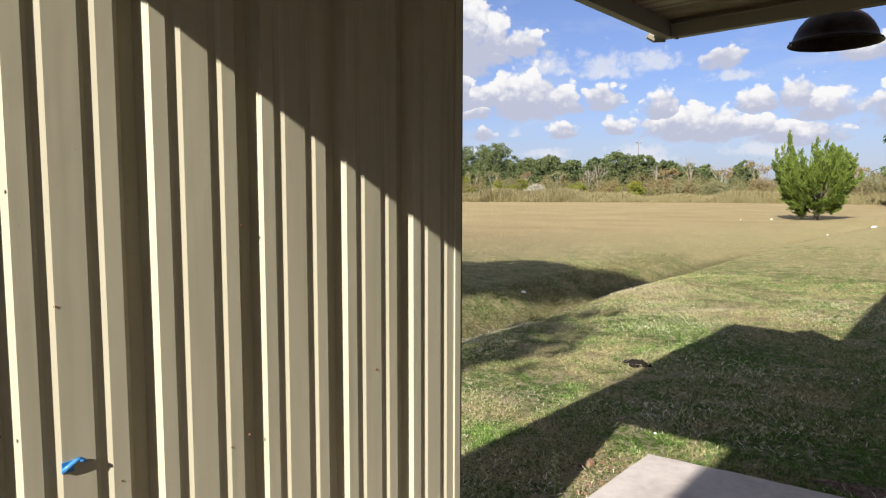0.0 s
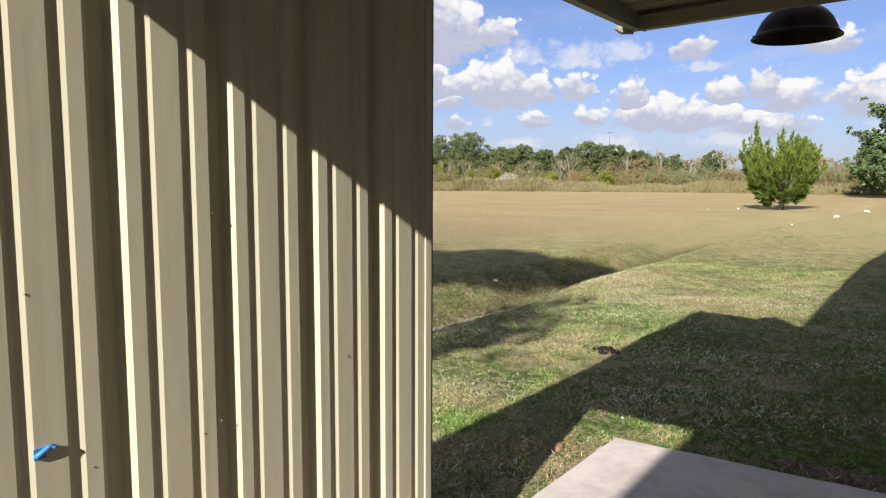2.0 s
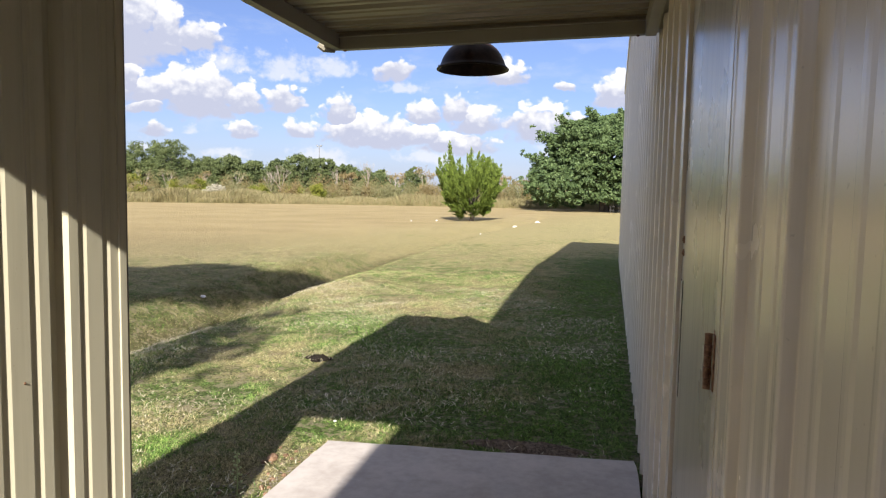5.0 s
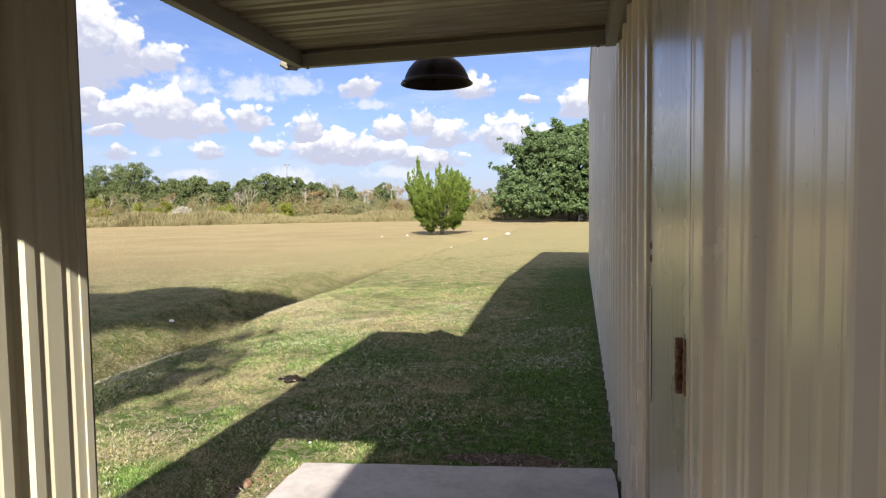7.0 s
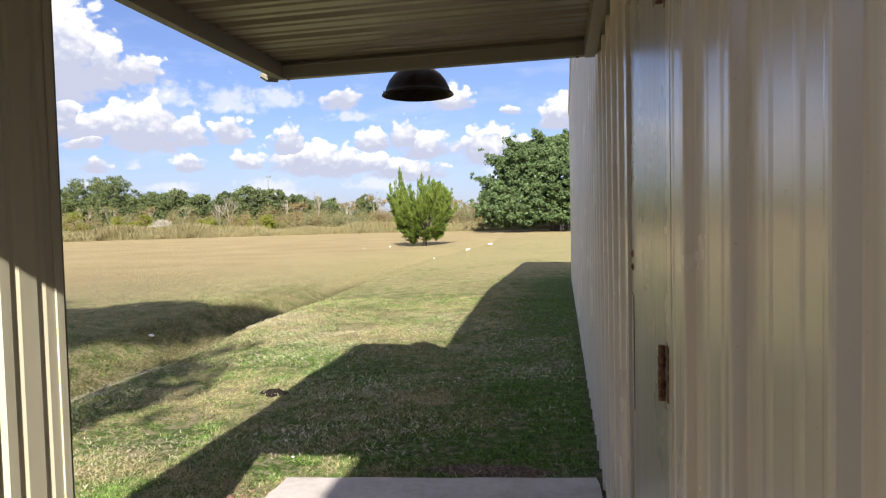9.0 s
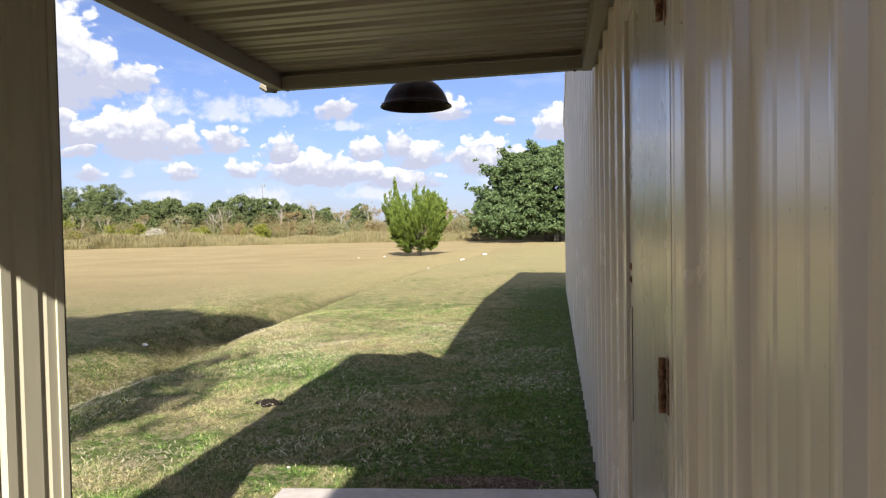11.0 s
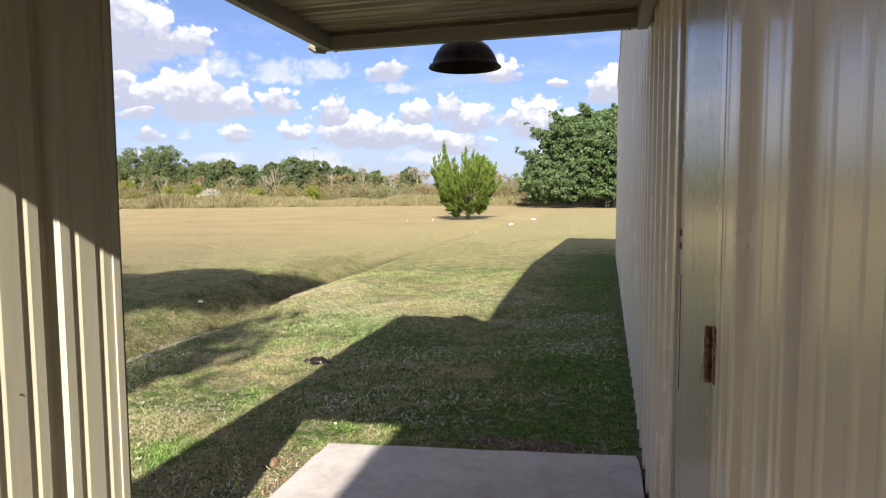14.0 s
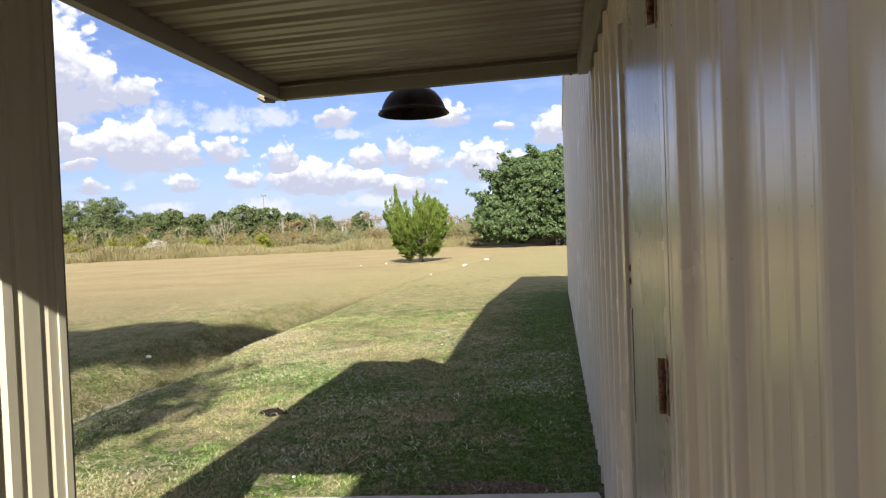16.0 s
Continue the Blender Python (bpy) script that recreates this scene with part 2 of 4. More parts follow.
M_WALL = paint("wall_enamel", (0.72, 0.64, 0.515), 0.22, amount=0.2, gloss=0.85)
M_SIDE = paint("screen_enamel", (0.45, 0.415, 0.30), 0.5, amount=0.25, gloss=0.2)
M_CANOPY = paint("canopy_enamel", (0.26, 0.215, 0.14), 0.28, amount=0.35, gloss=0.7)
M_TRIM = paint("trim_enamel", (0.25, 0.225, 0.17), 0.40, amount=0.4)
M_DARKTRIM = paint("brown_trim", (0.10, 0.08, 0.055), 0.5, amount=0.4)
M_DOOR = paint("door_enamel", (0.51, 0.465, 0.375), 0.26, (0.22, 0.19, 0.14), 0.55, gloss=0.65)
M_RUST = mottled("rusted_steel", (0.10, 0.04, 0.02), (0.40, 0.23, 0.13), 60, 0.85, 0.25, 0.5, 0.003)
M_LAMP = mottled("bronze_enamel", (0.012, 0.007, 0.005), (0.032, 0.017, 0.011), 22, 0.38, 0.0, 0.15, 0.003)
M_DARK = mottled("black_gap", (0.012, 0.011, 0.01), (0.03, 0.026, 0.022), 20, 0.9)
M_CONCRETE = mottled("broomed_concrete", (0.36, 0.318, 0.287), (0.50, 0.45, 0.412), 3.2, 0.92, 0, 0.5, 0.006, (0.28, 0.7))
M_SOIL = mottled("clay_soil", (0.13, 0.075, 0.045), (0.34, 0.22, 0.14), 30, 0.95, 0, 0.8, 0.02)
M_DARKSOIL = mottled("damp_soil", (0.05, 0.036, 0.026), (0.24, 0.18, 0.13), 40, 0.95, 0, 0.8, 0.02)
M_BLACKSOIL = mottled("fresh_dark_soil", (0.008, 0.006, 0.005), (0.035, 0.027, 0.02), 40, 0.95, 0, 0.8, 0.02)
M_GRAVEL = mottled("grey_gravel", (0.13, 0.105, 0.08), (0.36, 0.30, 0.24), 60, 0.9)
M_STONE = mottled("bleached_stone", (0.62, 0.60, 0.55), (0.85, 0.84, 0.80), 9, 0.85)
M_BARK = mottled("bark", (0.07, 0.055, 0.04), (0.20, 0.16, 0.12), 9, 0.95, 0, 0.8, 0.05)
M_PALEBARK = mottled("pale_bark", (0.20, 0.17, 0.14), (0.38, 0.33, 0.28), 5, 0.95)
M_BLUE = mottled("blue_plastic", (0.03, 0.16, 0.42), (0.06, 0.26, 0.58), 30, 0.35)
M_STEEL = mottled("weathered_steel", (0.22, 0.22, 0.22), (0.38, 0.38, 0.38), 12, 0.5, 0.7)
M_LAMP.node_tree.nodes["Principled BSDF"].inputs["Specular IOR Level"].default_value = 0.08
M_STRAW = mottled("loose_straw", (0.32, 0.27, 0.16), (0.74, 0.68, 0.50), 3, 0.8)
for soil in (M_SOIL, M_DARKSOIL, M_BLACKSOIL, M_CONCRETE):
    soil.node_tree.nodes["Principled BSDF"].inputs["Specular IOR Level"].default_value = 0.12
M_TURF = make_ground_material()
M_BLADES = make_blade_material()
M_OAK = foliage("oak_leaves", (0.026, 0.055, 0.02), (0.175, 0.24, 0.095), patch=0.9)
M_JUNIPER = foliage("juniper_sprays", (0.016, 0.034, 0.006), (0.215, 0.285, 0.05), through=0.15, patch=3.2)
M_WOOD = foliage("wood_leaves", (0.032, 0.052, 0.022), (0.185, 0.22, 0.085), patch=0.3)
M_BUSH = foliage("bush_leaves", (0.10, 0.13, 0.02), (0.26, 0.26, 0.04), patch=0.4)
M_WHITEBUSH = foliage("pale_seed_heads", (0.28, 0.26, 0.19), (0.48, 0.45, 0.35), patch=0.6)
M_RUSSET = foliage("russet_leaves", (0.14, 0.105, 0.045), (0.30, 0.235, 0.11), patch=0.4)
M_THIN = foliage("thin_leaves", (0.12, 0.125, 0.05), (0.28, 0.26, 0.13), patch=0.4)
M_TALL = foliage("tall_dry_grass", (0.20, 0.175, 0.08), (0.38, 0.315, 0.165), (0.20, 0.22, 0.08), 0.25, 0.25)
M_RANK = foliage("rank_grass", (0.035, 0.035, 0.012), (0.17, 0.155, 0.06), (0.30, 0.25, 0.12), 0.15, 1.5)
M_WEED = foliage("weed_green", (0.30, 0.38, 0.12), (0.55, 0.60, 0.32), patch=3)


# ---- building blocks ----
def link(name, me, mat, parent=None, label=""):
    if mat:
        me.materials.append(mat)
    ob = new(name, me)
    if parent:
        ob.parent = parent
    if label:
        ob["label"] = label
    return ob


def part(name, bm, mat, parent=None, label="", smooth=False):
    bmesh.ops.recalc_face_normals(bm, faces=bm.faces)
    me = bpy.data.meshes.new(name)
    bm.to_mesh(me)
    bm.free()
    if smooth:
        for f in me.polygons:
            f.use_smooth = True
    return link(name, me, mat, parent, label)


def raw(name, verts, faces, mat, parent=None, label=""):
    me = bpy.data.meshes.new(name)
    me.from_pydata(verts, [], faces)
    me.update()
    return link(name, me, mat, parent, label)


def box(bm, a, b, bevel=0.0):
    r = bmesh.ops.create_cube(bm, size=1)
    for v in r["verts"]:
        v.co = Vector([(a[i] + b[i]) / 2 + v.co[i] * (b[i] - a[i]) for i in range(3)])
    if bevel:
        es = list({e for v in r["verts"] for e in v.link_edges})
        bmesh.ops.bevel(bm, geom=es, offset=bevel, segments=2, affect="EDGES", profile=0.6)


def boxed(a, b, bevel=0.0):
    bm = bmesh.new()
    box(bm, a, b, bevel)
    return bm


def tube(bm, pts, radii, sides=8):
    """A round tube through points, tapering by radii."""
    rings = []
    for i, p in enumerate(pts):
        p = Vector(p)
        d = Vector(pts[min(i + 1, len(pts) - 1)]) - Vector(pts[max(i - 1, 0)])
        q = d.to_track_quat("Z", "Y")
        rings.append([bm.verts.new(p + q @ Vector((radii[i] * math.cos(a), radii[i] * math.sin(a), 0)))
                      for a in (2 * math.pi * k / sides for k in range(sides))])
    for a, b in zip(rings, rings[1:]):
        for k in range(sides):
            bm.faces.new((a[k], a[(k + 1) % sides], b[(k + 1) % sides], b[k]))
    bm.faces.new(rings[0])
    bm.faces.new(rings[-1])


def lathe(bm, profile, centre, sides=40):
    rings = [[bm.verts.new((centre[0] + r * math.cos(2 * math.pi * k / sides), centre[1] + r * math.sin(2 * math.pi * k / sides), centre[2] + z))
              for k in range(sides)] for r, z in profile]
    for a, b in zip(rings, rings[1:]):
        for k in range(sides):
            bm.faces.new((a[k], a[(k + 1) % sides], b[(k + 1) % sides], b[k]))


def empty(name, at, label="", category="", group="", kind=""):
    ob = new(name)
    ob.location = at
    ob.empty_display_size = 0.1
    return tagged(ob, label, category, group, kind)


MAJOR = [(0.0, 0.0), (0.025, 0.036), (0.060, 0.036), (0.083, 0.0)]
MINOR = [(0.0, 0.0), (0.012, 0.007), (0.026, 0.007), (0.038, 0.0)]


def sheet_profile(a, b, first, pitch, shallow=1.0):
    """Ribbed sheet between a and b: one deep flute a pitch, two shallow ones between. Returns (along, depth)."""
    s = pitch / 0.305
    pts = []
    for k in range(int((a - first) / pitch) - 2, int((b - first) / pitch) + 2):
        o = first + k * pitch
        pts += [(o + s * u, d) for u, d in MAJOR] + [(o + s * (v + u), d * shallow) for v in (0.121, 0.229) for u, d in MINOR]
    us, ds = zip(*sorted(pts))
    inner = [(u, d) for u, d in zip(us, ds) if a + 1e-4 < u < b - 1e-4]
    return [(a, float(np.interp(a, us, ds)))] + inner + [(b, float(np.interp(b, us, ds)))]


RIB = [(0.0, 0.0), (0.003, 0.0015), (0.012, 0.0170), (0.015, 0.0195), (0.020, 0.0206), (0.028, 0.0204), (0.036, 0.0192), (0.041, 0.0168), (0.044, 0.0135), (0.060, 0.0)]
RIPPLE = [(0.0, 0.0), (0.010, 0.0022), (0.020, 0.0026), (0.032, 0.0020), (0.040, 0.0)]


def proud_profile(a, b, first, pitch):
    """Outer wall sheet: one rounded rib a pitch that stands proud, two faint swages between. Returns (along, depth)."""
    pts = []
    for k in range(int((a - first) / pitch) - 2, int((b - first) / pitch) + 2):
        o = first + k * pitch
        pts += [(o + u, -d) for u, d in RIB] + [(o + v + u, -d) for v in (0.135, 0.238) for u, d in RIPPLE]
    us, ds = zip(*sorted(pts))
    inner = [(u, d) for u, d in zip(us, ds) if a + 1e-4 < u < b - 1e-4]
    return [(a, float(np.interp(a, us, ds)))] + inner + [(b, float(np.interp(b, us, ds)))]


def sheet(profile, place, lo, hi, thick=0.0015):
    """A ribbed sheet; place(u, d, w) gives the point at u along the profile, d deep, w across."""
    bm = bmesh.new()
    rows = [[bm.verts.new(place(u, d + e, w)) for u, d in profile] for w in (lo, hi) for e in (0, thick)]
    n = len(profile)
    for i in range(n - 1):
        bm.faces.new((rows[0][i], rows[0][i + 1], rows[2][i + 1], rows[2][i]))
        bm.faces.new((rows[1][i], rows[3][i], rows[3][i + 1], rows[1][i + 1]))
        bm.faces.new((rows[0][i], rows[1][i], rows[1][i + 1], rows[0][i + 1]))
        bm.faces.new((rows[2][i], rows[2][i + 1], rows[3][i + 1], rows[3][i]))
    for i in (0, n - 1):
        bm.faces.new((rows[0][i], rows[2][i], rows[3][i], rows[1][i]))
    return bm


def screw(parent, at, axis=-1, r=0.005, mat=None):
    """A hex-head sheet screw with its washer, on a face that looks along -x or +x."""
    bm = bmesh.new()
    x, y, z = at
    tube(bm, [(x, y, z), (x + axis * 0.0010, y, z)], [r * 1.5, r * 1.4], 10)
    tube(bm, [(x + axis * 0.0010, y, z), (x + axis * (0.0012 + r * 0.7), y, z)], [r * 0.85, r * 0.8], 6)
    return part("screw", bm, mat or M_RUST, parent)

# ---- ground ----
def bumps(x, y):
    return (0.022 * np.sin(1.3 * x + 0.7 * y) + 0.018 * np.sin(0.9 * y - 1.9 * x + 1.0) + 0.012 * np.sin(3.1 * x + 2.3 * y + 0.5)
            + 0.008 * np.sin(5.7 * x - 4.1 * y))


def ground_height(x, y):
    """Level lawn with a shallow ditch that runs beside the building, and a low rise under the slab's edge."""
    x, y = np.asarray(x, float), np.asarray(y, float)
    c = -6.15 + 0.35 * np.sin(y * 0.16 + 0.4) + 0.02 * (y - 10)
    w = 0.62 + 0.10 * np.sin(y * 0.31)
    fade = np.clip((62 - y) / 12, 0, 1) * np.clip((y + 30) / 10, 0, 1)
    ditch = -(0.21 + 0.23 * np.clip((26 - y) / 18, 0, 1)) * np.exp(-(((x - c) / w) ** 2)) * fade
    berm = 0.06 * np.exp(-(((x - c + 2.3) / 0.9) ** 2)) * fade
    flat = np.clip(np.maximum(np.abs(x + 0.7) - 1.3, np.abs(y - 0.5) - 4.0) / 1.5, 0, 1)
    near = np.exp(-((np.hypot(x, y - 5) / 30) ** 2))
    return -0.10 + ditch + berm + bumps(x, y) * (0.35 + 0.65 * flat) * (0.4 + 0.6 * near) + 0.03 * np.sin(x * 0.06 + 1) * np.sin(y * 0.05) * flat


def grade(lo, hi, fine_lo, fine_hi, step):
    """Grid lines: fine between fine_lo and fine_hi, wider and wider outside."""
    inner = list(np.arange(fine_lo, fine_hi + step, step))
    out, s, v = [], step, fine_hi + step
    while v < hi:
        s *= 1.16
        v += s
        out.append(min(v, hi))
    before, s, v = [], step, fine_lo
    while v > lo:
        s *= 1.16
        v -= s
        before.append(max(v, lo))
    return np.array(before[::-1] + inner + out)


def make_ground():
    xs, ys = grade(-1500, 1500, -10, 1.5, 0.16), grade(-600, 3000, 1.0, 24, 0.16)
    gx, gy = np.meshgrid(xs, ys)
    gz = ground_height(gx, gy)
    n = len(xs)
    verts = np.stack([gx.ravel(), gy.ravel(), gz.ravel()], 1).tolist()
    faces = [(j * n + i, j * n + i + 1, (j + 1) * n + i + 1, (j + 1) * n + i) for j in range(len(ys) - 1) for i in range(n - 1)]
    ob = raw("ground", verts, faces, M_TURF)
    for f in ob.data.polygons:
        f.use_smooth = True
    return tagged(ob, "mown lawn and straw-coloured field with a shallow ditch", "ground", kind="structure")


ground = make_ground()

# ---- concrete slab ----
WALL_X, LEAN = 0.283, 0.0042


def make_slab():
    bm = bmesh.new()
    rng = random.Random(4)
    ring = []
    for k in range(25):                       # worn front edge
        t = k / 24
        ring.append((-1.68 + t * 1.93, 3.845 + 0.205 * t + rng.uniform(-0.006, 0.006)))
    ring += [(0.262, 3.98), (0.268, 3.85), (0.268, -3.0), (-1.68, -3.0)]
    for k in range(30):
        ring.append((-1.68 + rng.uniform(-0.007, 0.006), -2.9 + 6.7 * k / 29))
    top = [bm.verts.new((x, y, 0)) for x, y in ring]
    inset = [bm.verts.new((x, y, -0.012)) for x, y in ring]
    cx, cy = -0.7, 0.5
    for v, w in zip(top, inset):
        d = Vector((v.co.x - cx, v.co.y - cy)).normalized() * 0.012
        v.co.x -= d.x
        v.co.y -= d.y
    low = [bm.verts.new((x, y, -0.22)) for x, y in ring]
    bm.faces.new(top)
    for a, b in ((top, inset), (inset, low)):
        for i in range(len(ring)):
            j = (i + 1) % len(ring)
            bm.faces.new((a[i], a[j], b[j], b[i]))
    return tagged(part("pavement", bm, M_CONCRETE), "pale broomed concrete slab with worn edges", "slab", kind="structure")


make_slab()

# ---- the metal building along the lawn ----
Y_NEAR, Y_FAR, EAVE, PEAK_Y, RISE = -4.7, 17.75, 4.36, 6.5, 0.0833
RIB_FIRST, RIB_PITCH = 0.8165, 0.3445
DOOR_A, DOOR_B, DOOR_TOP = 1.50, 2.355, 2.34


def rake(y):
    return EAVE + RISE * (abs(Y_FAR - PEAK_Y) - abs(y - PEAK_Y))


building = empty("wall_east", (WALL_X, 0, 0), "beige ribbed metal gable wall of a long building", "wall", kind="structure")
building.rotation_euler[2] = -LEAN


def make_building():
    # inner body of the wall, with the door opening through it
    for a, b, lo, hi in ((Y_NEAR, DOOR_A - 0.06, -0.3, EAVE), (DOOR_B + 0.09, Y_FAR, -0.3, EAVE), (DOOR_A - 0.06, DOOR_B + 0.09, DOOR_TOP + 0.07, EAVE)):
        part("framing", boxed((0.045, a, lo), (0.20, b, hi)), M_TRIM, building)
    # gable infill
    bm = bmesh.new()
    tri = [(Y_NEAR, EAVE), (Y_FAR, EAVE), (PEAK_Y, rake(PEAK_Y) - 0.02)]
    fs = [[bm.verts.new((x, y, z)) for y, z in tri] for x in (0.045, 0.20)]
    bm.faces.new(fs[0]), bm.faces.new(fs[1])
    for i in range(3):
        j = (i + 1) % 3
        bm.faces.new((fs[0][i], fs[0][j], fs[1][j], fs[1][i]))
    part("gable", bm, M_TRIM, building)
    # ribbed sheets, three flutes wide
    cuts = [RIB_FIRST - 0.02 + 3 * RIB_PITCH * k for k in range(-6, 18)]
    spans = []
    for a, b in zip(cuts, cuts[1:]):
        a, b = max(a, Y_NEAR), min(b + 0.012, Y_FAR)
        if b - a < 0.05:
            continue
        ja, jb = DOOR_A - 0.055, DOOR_B + 0.085
        if b <= ja or a >= jb:
            spans.append((a, b, -0.03))
        else:
            if a < ja:
                spans.append((a, ja, -0.03))
            spans.append((max(a, ja), min(b, jb), DOOR_TOP + 0.06))
            if b > jb:
                spans.append((jb, b, -0.03))
    for i, (a, b, lo) in enumerate(spans):
        prof = proud_profile(a, b, RIB_FIRST, RIB_PITCH)
        lap = 0.0012 * (i % 2)
        part("panel", sheet(prof, lambda u, d, w: (d - lap, u, w), lo, rake((a + b) / 2) - 0.02), M_WALL, building)
    # base trim, rusty at the foot, on a low concrete stem
    part("stem_wall", boxed((0.05, Y_NEAR, -0.45), (0.2, Y_FAR, -0.04)), M_CONCRETE, building)
    for a, b in ((Y_NEAR, DOOR_A - 0.06), (DOOR_B + 0.09, Y_FAR)):
        part("base_trim", boxed((-0.006, a, -0.055), (0.045, b, -0.028), 0.002), M_RUST, building)
    # corner trim at the far end
    part("corner_trim", boxed((-0.012, Y_FAR - 0.09, -0.04), (0.05, Y_FAR + 0.012, EAVE + 0.03), 0.004), M_WALL, building)
    # rake trim along both roof slopes
    for y0, y1 in ((Y_NEAR, PEAK_Y), (PEAK_Y, Y_FAR + 0.05)):
        bm = bmesh.new()
        vs = [[bm.verts.new((x, y, rake(min(y, Y_FAR)) + z)) for x, z in ((-0.04, -0.13), (0.06, -0.13), (0.06, 0.05), (-0.035, 0.05), (-0.045, 0.03))] for y in (y0, y1)]
        for i in range(5):
            j = (i + 1) % 5
            bm.faces.new((vs[0][i], vs[0][j], vs[1][j], vs[1][i]))
        bm.faces.new(vs[0]), bm.faces.new(vs[1])
        part("rake_trim", bm, M_WALL, building)
    # sheet screws
    for y, z in ((0.93, 2.02), (0.62, 1.83), (0.99, 1.98), (1.30, 2.02)):
        screw(building, (-0.001, y, z), -1, 0.0016)


make_building()


def make_far_walls():
    """Plain walls and roof that close the building behind the gable wall."""
    deep = 18.0
    ob = empty("wall_back", (WALL_X, 0, 0), "beige metal side walls of the long building", "wall", kind="structure")
    part("wall_body", boxed((0.2, Y_FAR - 0.15, -0.3), (deep, Y_FAR, EAVE)), M_WALL, ob)
    part("wall_body", boxed((0.2, Y_NEAR, -0.3), (deep, Y_NEAR + 0.15, EAVE)), M_WALL, ob)
    part("wall_body", boxed((deep, Y_NEAR, -0.3), (deep + 0.15, Y_FAR, EAVE + 0.9)), M_WALL, ob)
    roof = empty("roof", (WALL_X, 0, 0), "low-pitched ribbed metal roof", "roof", kind="structure")
    for y0, y1 in ((Y_NEAR - 0.05, PEAK_Y), (PEAK_Y, Y_FAR + 0.05)):
        bm = bmesh.new()
        vs = [[bm.verts.new((x, y, rake(y) + z)) for z in (0.0, 0.06)] for x in (0.065, deep + 0.2) for y in (y0, y1)]
        a, b, c, d = vs
        for q in ((a[0], b[0], d[0], c[0]), (a[1], c[1], d[1], b[1]), (a[0], a[1], b[1], b[0]), (c[0], d[0], d[1], c[1]), (a[0], c[0], c[1], a[1]), (b[0], b[1], d[1], d[0])):
            bm.faces.new(q)
        part("roof_slope", bm, M_CANOPY, roof)


make_far_walls()


# ---- door in the wall ----
def make_door():
    door = empty("door_1", (WALL_X, 0, 0), "closed flat beige metal door with rusty hinges", "door", kind="structure")
    door.rotation_euler[2] = -LEAN
    leaf = part("door_leaf", boxed((0.004, DOOR_A + 0.006, 0.015), (0.046, DOOR_B - 0.006, DOOR_TOP - 0.006), 0.003), M_DOOR, door)
    for a, b, proud in ((DOOR_A - 0.055, DOOR_A, 0.002), (DOOR_B, DOOR_B + 0.075, 0.010)):
        part("door_jamb", boxed((-proud, a, 0.0), (0.12, b, DOOR_TOP + 0.055), 0.003), M_WALL, door)
    part("door_head", boxed((-0.010, DOOR_A, DOOR_TOP), (0.12, DOOR_B, DOOR_TOP + 0.055), 0.003), M_WALL, door)
    part("threshold", boxed((-0.02, DOOR_A, 0.0), (0.13, DOOR_B, 0.014), 0.003), M_STEEL, door)
    for b in (DOOR_A + 0.003, DOOR_B - 0.003):
        part("gap_seal", boxed((0.010, b - 0.003, 0.016), (0.045, b + 0.003, DOOR_TOP - 0.004)), M_DARK, door)
    # filler strip beside the far jamb
    part("filler_trim", boxed((-0.004, DOOR_B + 0.078, 0.0), (0.03, DOOR_B + 0.092, DOOR_TOP + 0.05)), M_DARK, door)
    # butt hinges: two leaves and a barrel of five knuckles
    for z0 in (1.169, 2.085):
        h = part("hinge", boxed((0.0015, DOOR_A + 0.012, z0), (0.0045, DOOR_A + 0.046, z0 + 0.132), 0.0008), M_RUST, door, "rust-brown butt hinge")
        part("hinge_leaf", boxed((-0.0050, DOOR_A - 0.018, z0), (-0.0018, DOOR_A + 0.002, z0 + 0.132), 0.0008), M_RUST, h)
        for k in range(5):
            bm = bmesh.new()
            za, zb = z0 + 0.0264 * k + 0.001, z0 + 0.0264 * (k + 1) - 0.001
            r = 0.0095 if k % 2 else 0.0088
            tube(bm, [(-0.014, DOOR_A + 0.008, za), (-0.014, DOOR_A + 0.008, zb)], [r, r], 12)
            part("knuckle", bm, M_RUST, h)
    # latch guard and strike marks at the opening edge
    g = part("latch_guard", boxed((0.0005, DOOR_B - 0.07, 0.93), (0.0045, DOOR_B - 0.022, 1.325), 0.001), M_DOOR, door, "painted latch guard plate")
    for y in (DOOR_B - 0.072, DOOR_B - 0.02):
        part("guard_edge", boxed((0.0022, y - 0.0015, 0.925), (0.0042, y + 0.0015, 1.33)), M_DARK, g)
    part("bright_wear", boxed((-0.001, DOOR_B - 0.055, 0.975), (0.0006, DOOR_B - 0.04, 1.02), 0.0004), M_STONE, g)
    for z in (1.425, 1.47):
        bm = bmesh.new()
        tube(bm, [(0.004, DOOR_B - 0.05, z), (0.0, DOOR_B - 0.05, z)], [0.013, 0.012], 14)
        tube(bm, [(0.0, DOOR_B - 0.05, z), (-0.003, DOOR_B - 0.05, z)], [0.006, 0.0055], 10)
        part("lock_plug", bm, M_RUST, door)


make_door()

# ---- ribbed screen wall opposite ----
# south of y 0.2 the screen is unseen, added to keep light off the passage
SCREEN_X, SCREEN_START, SCREEN_END = -1.64, -4.85, 1.925


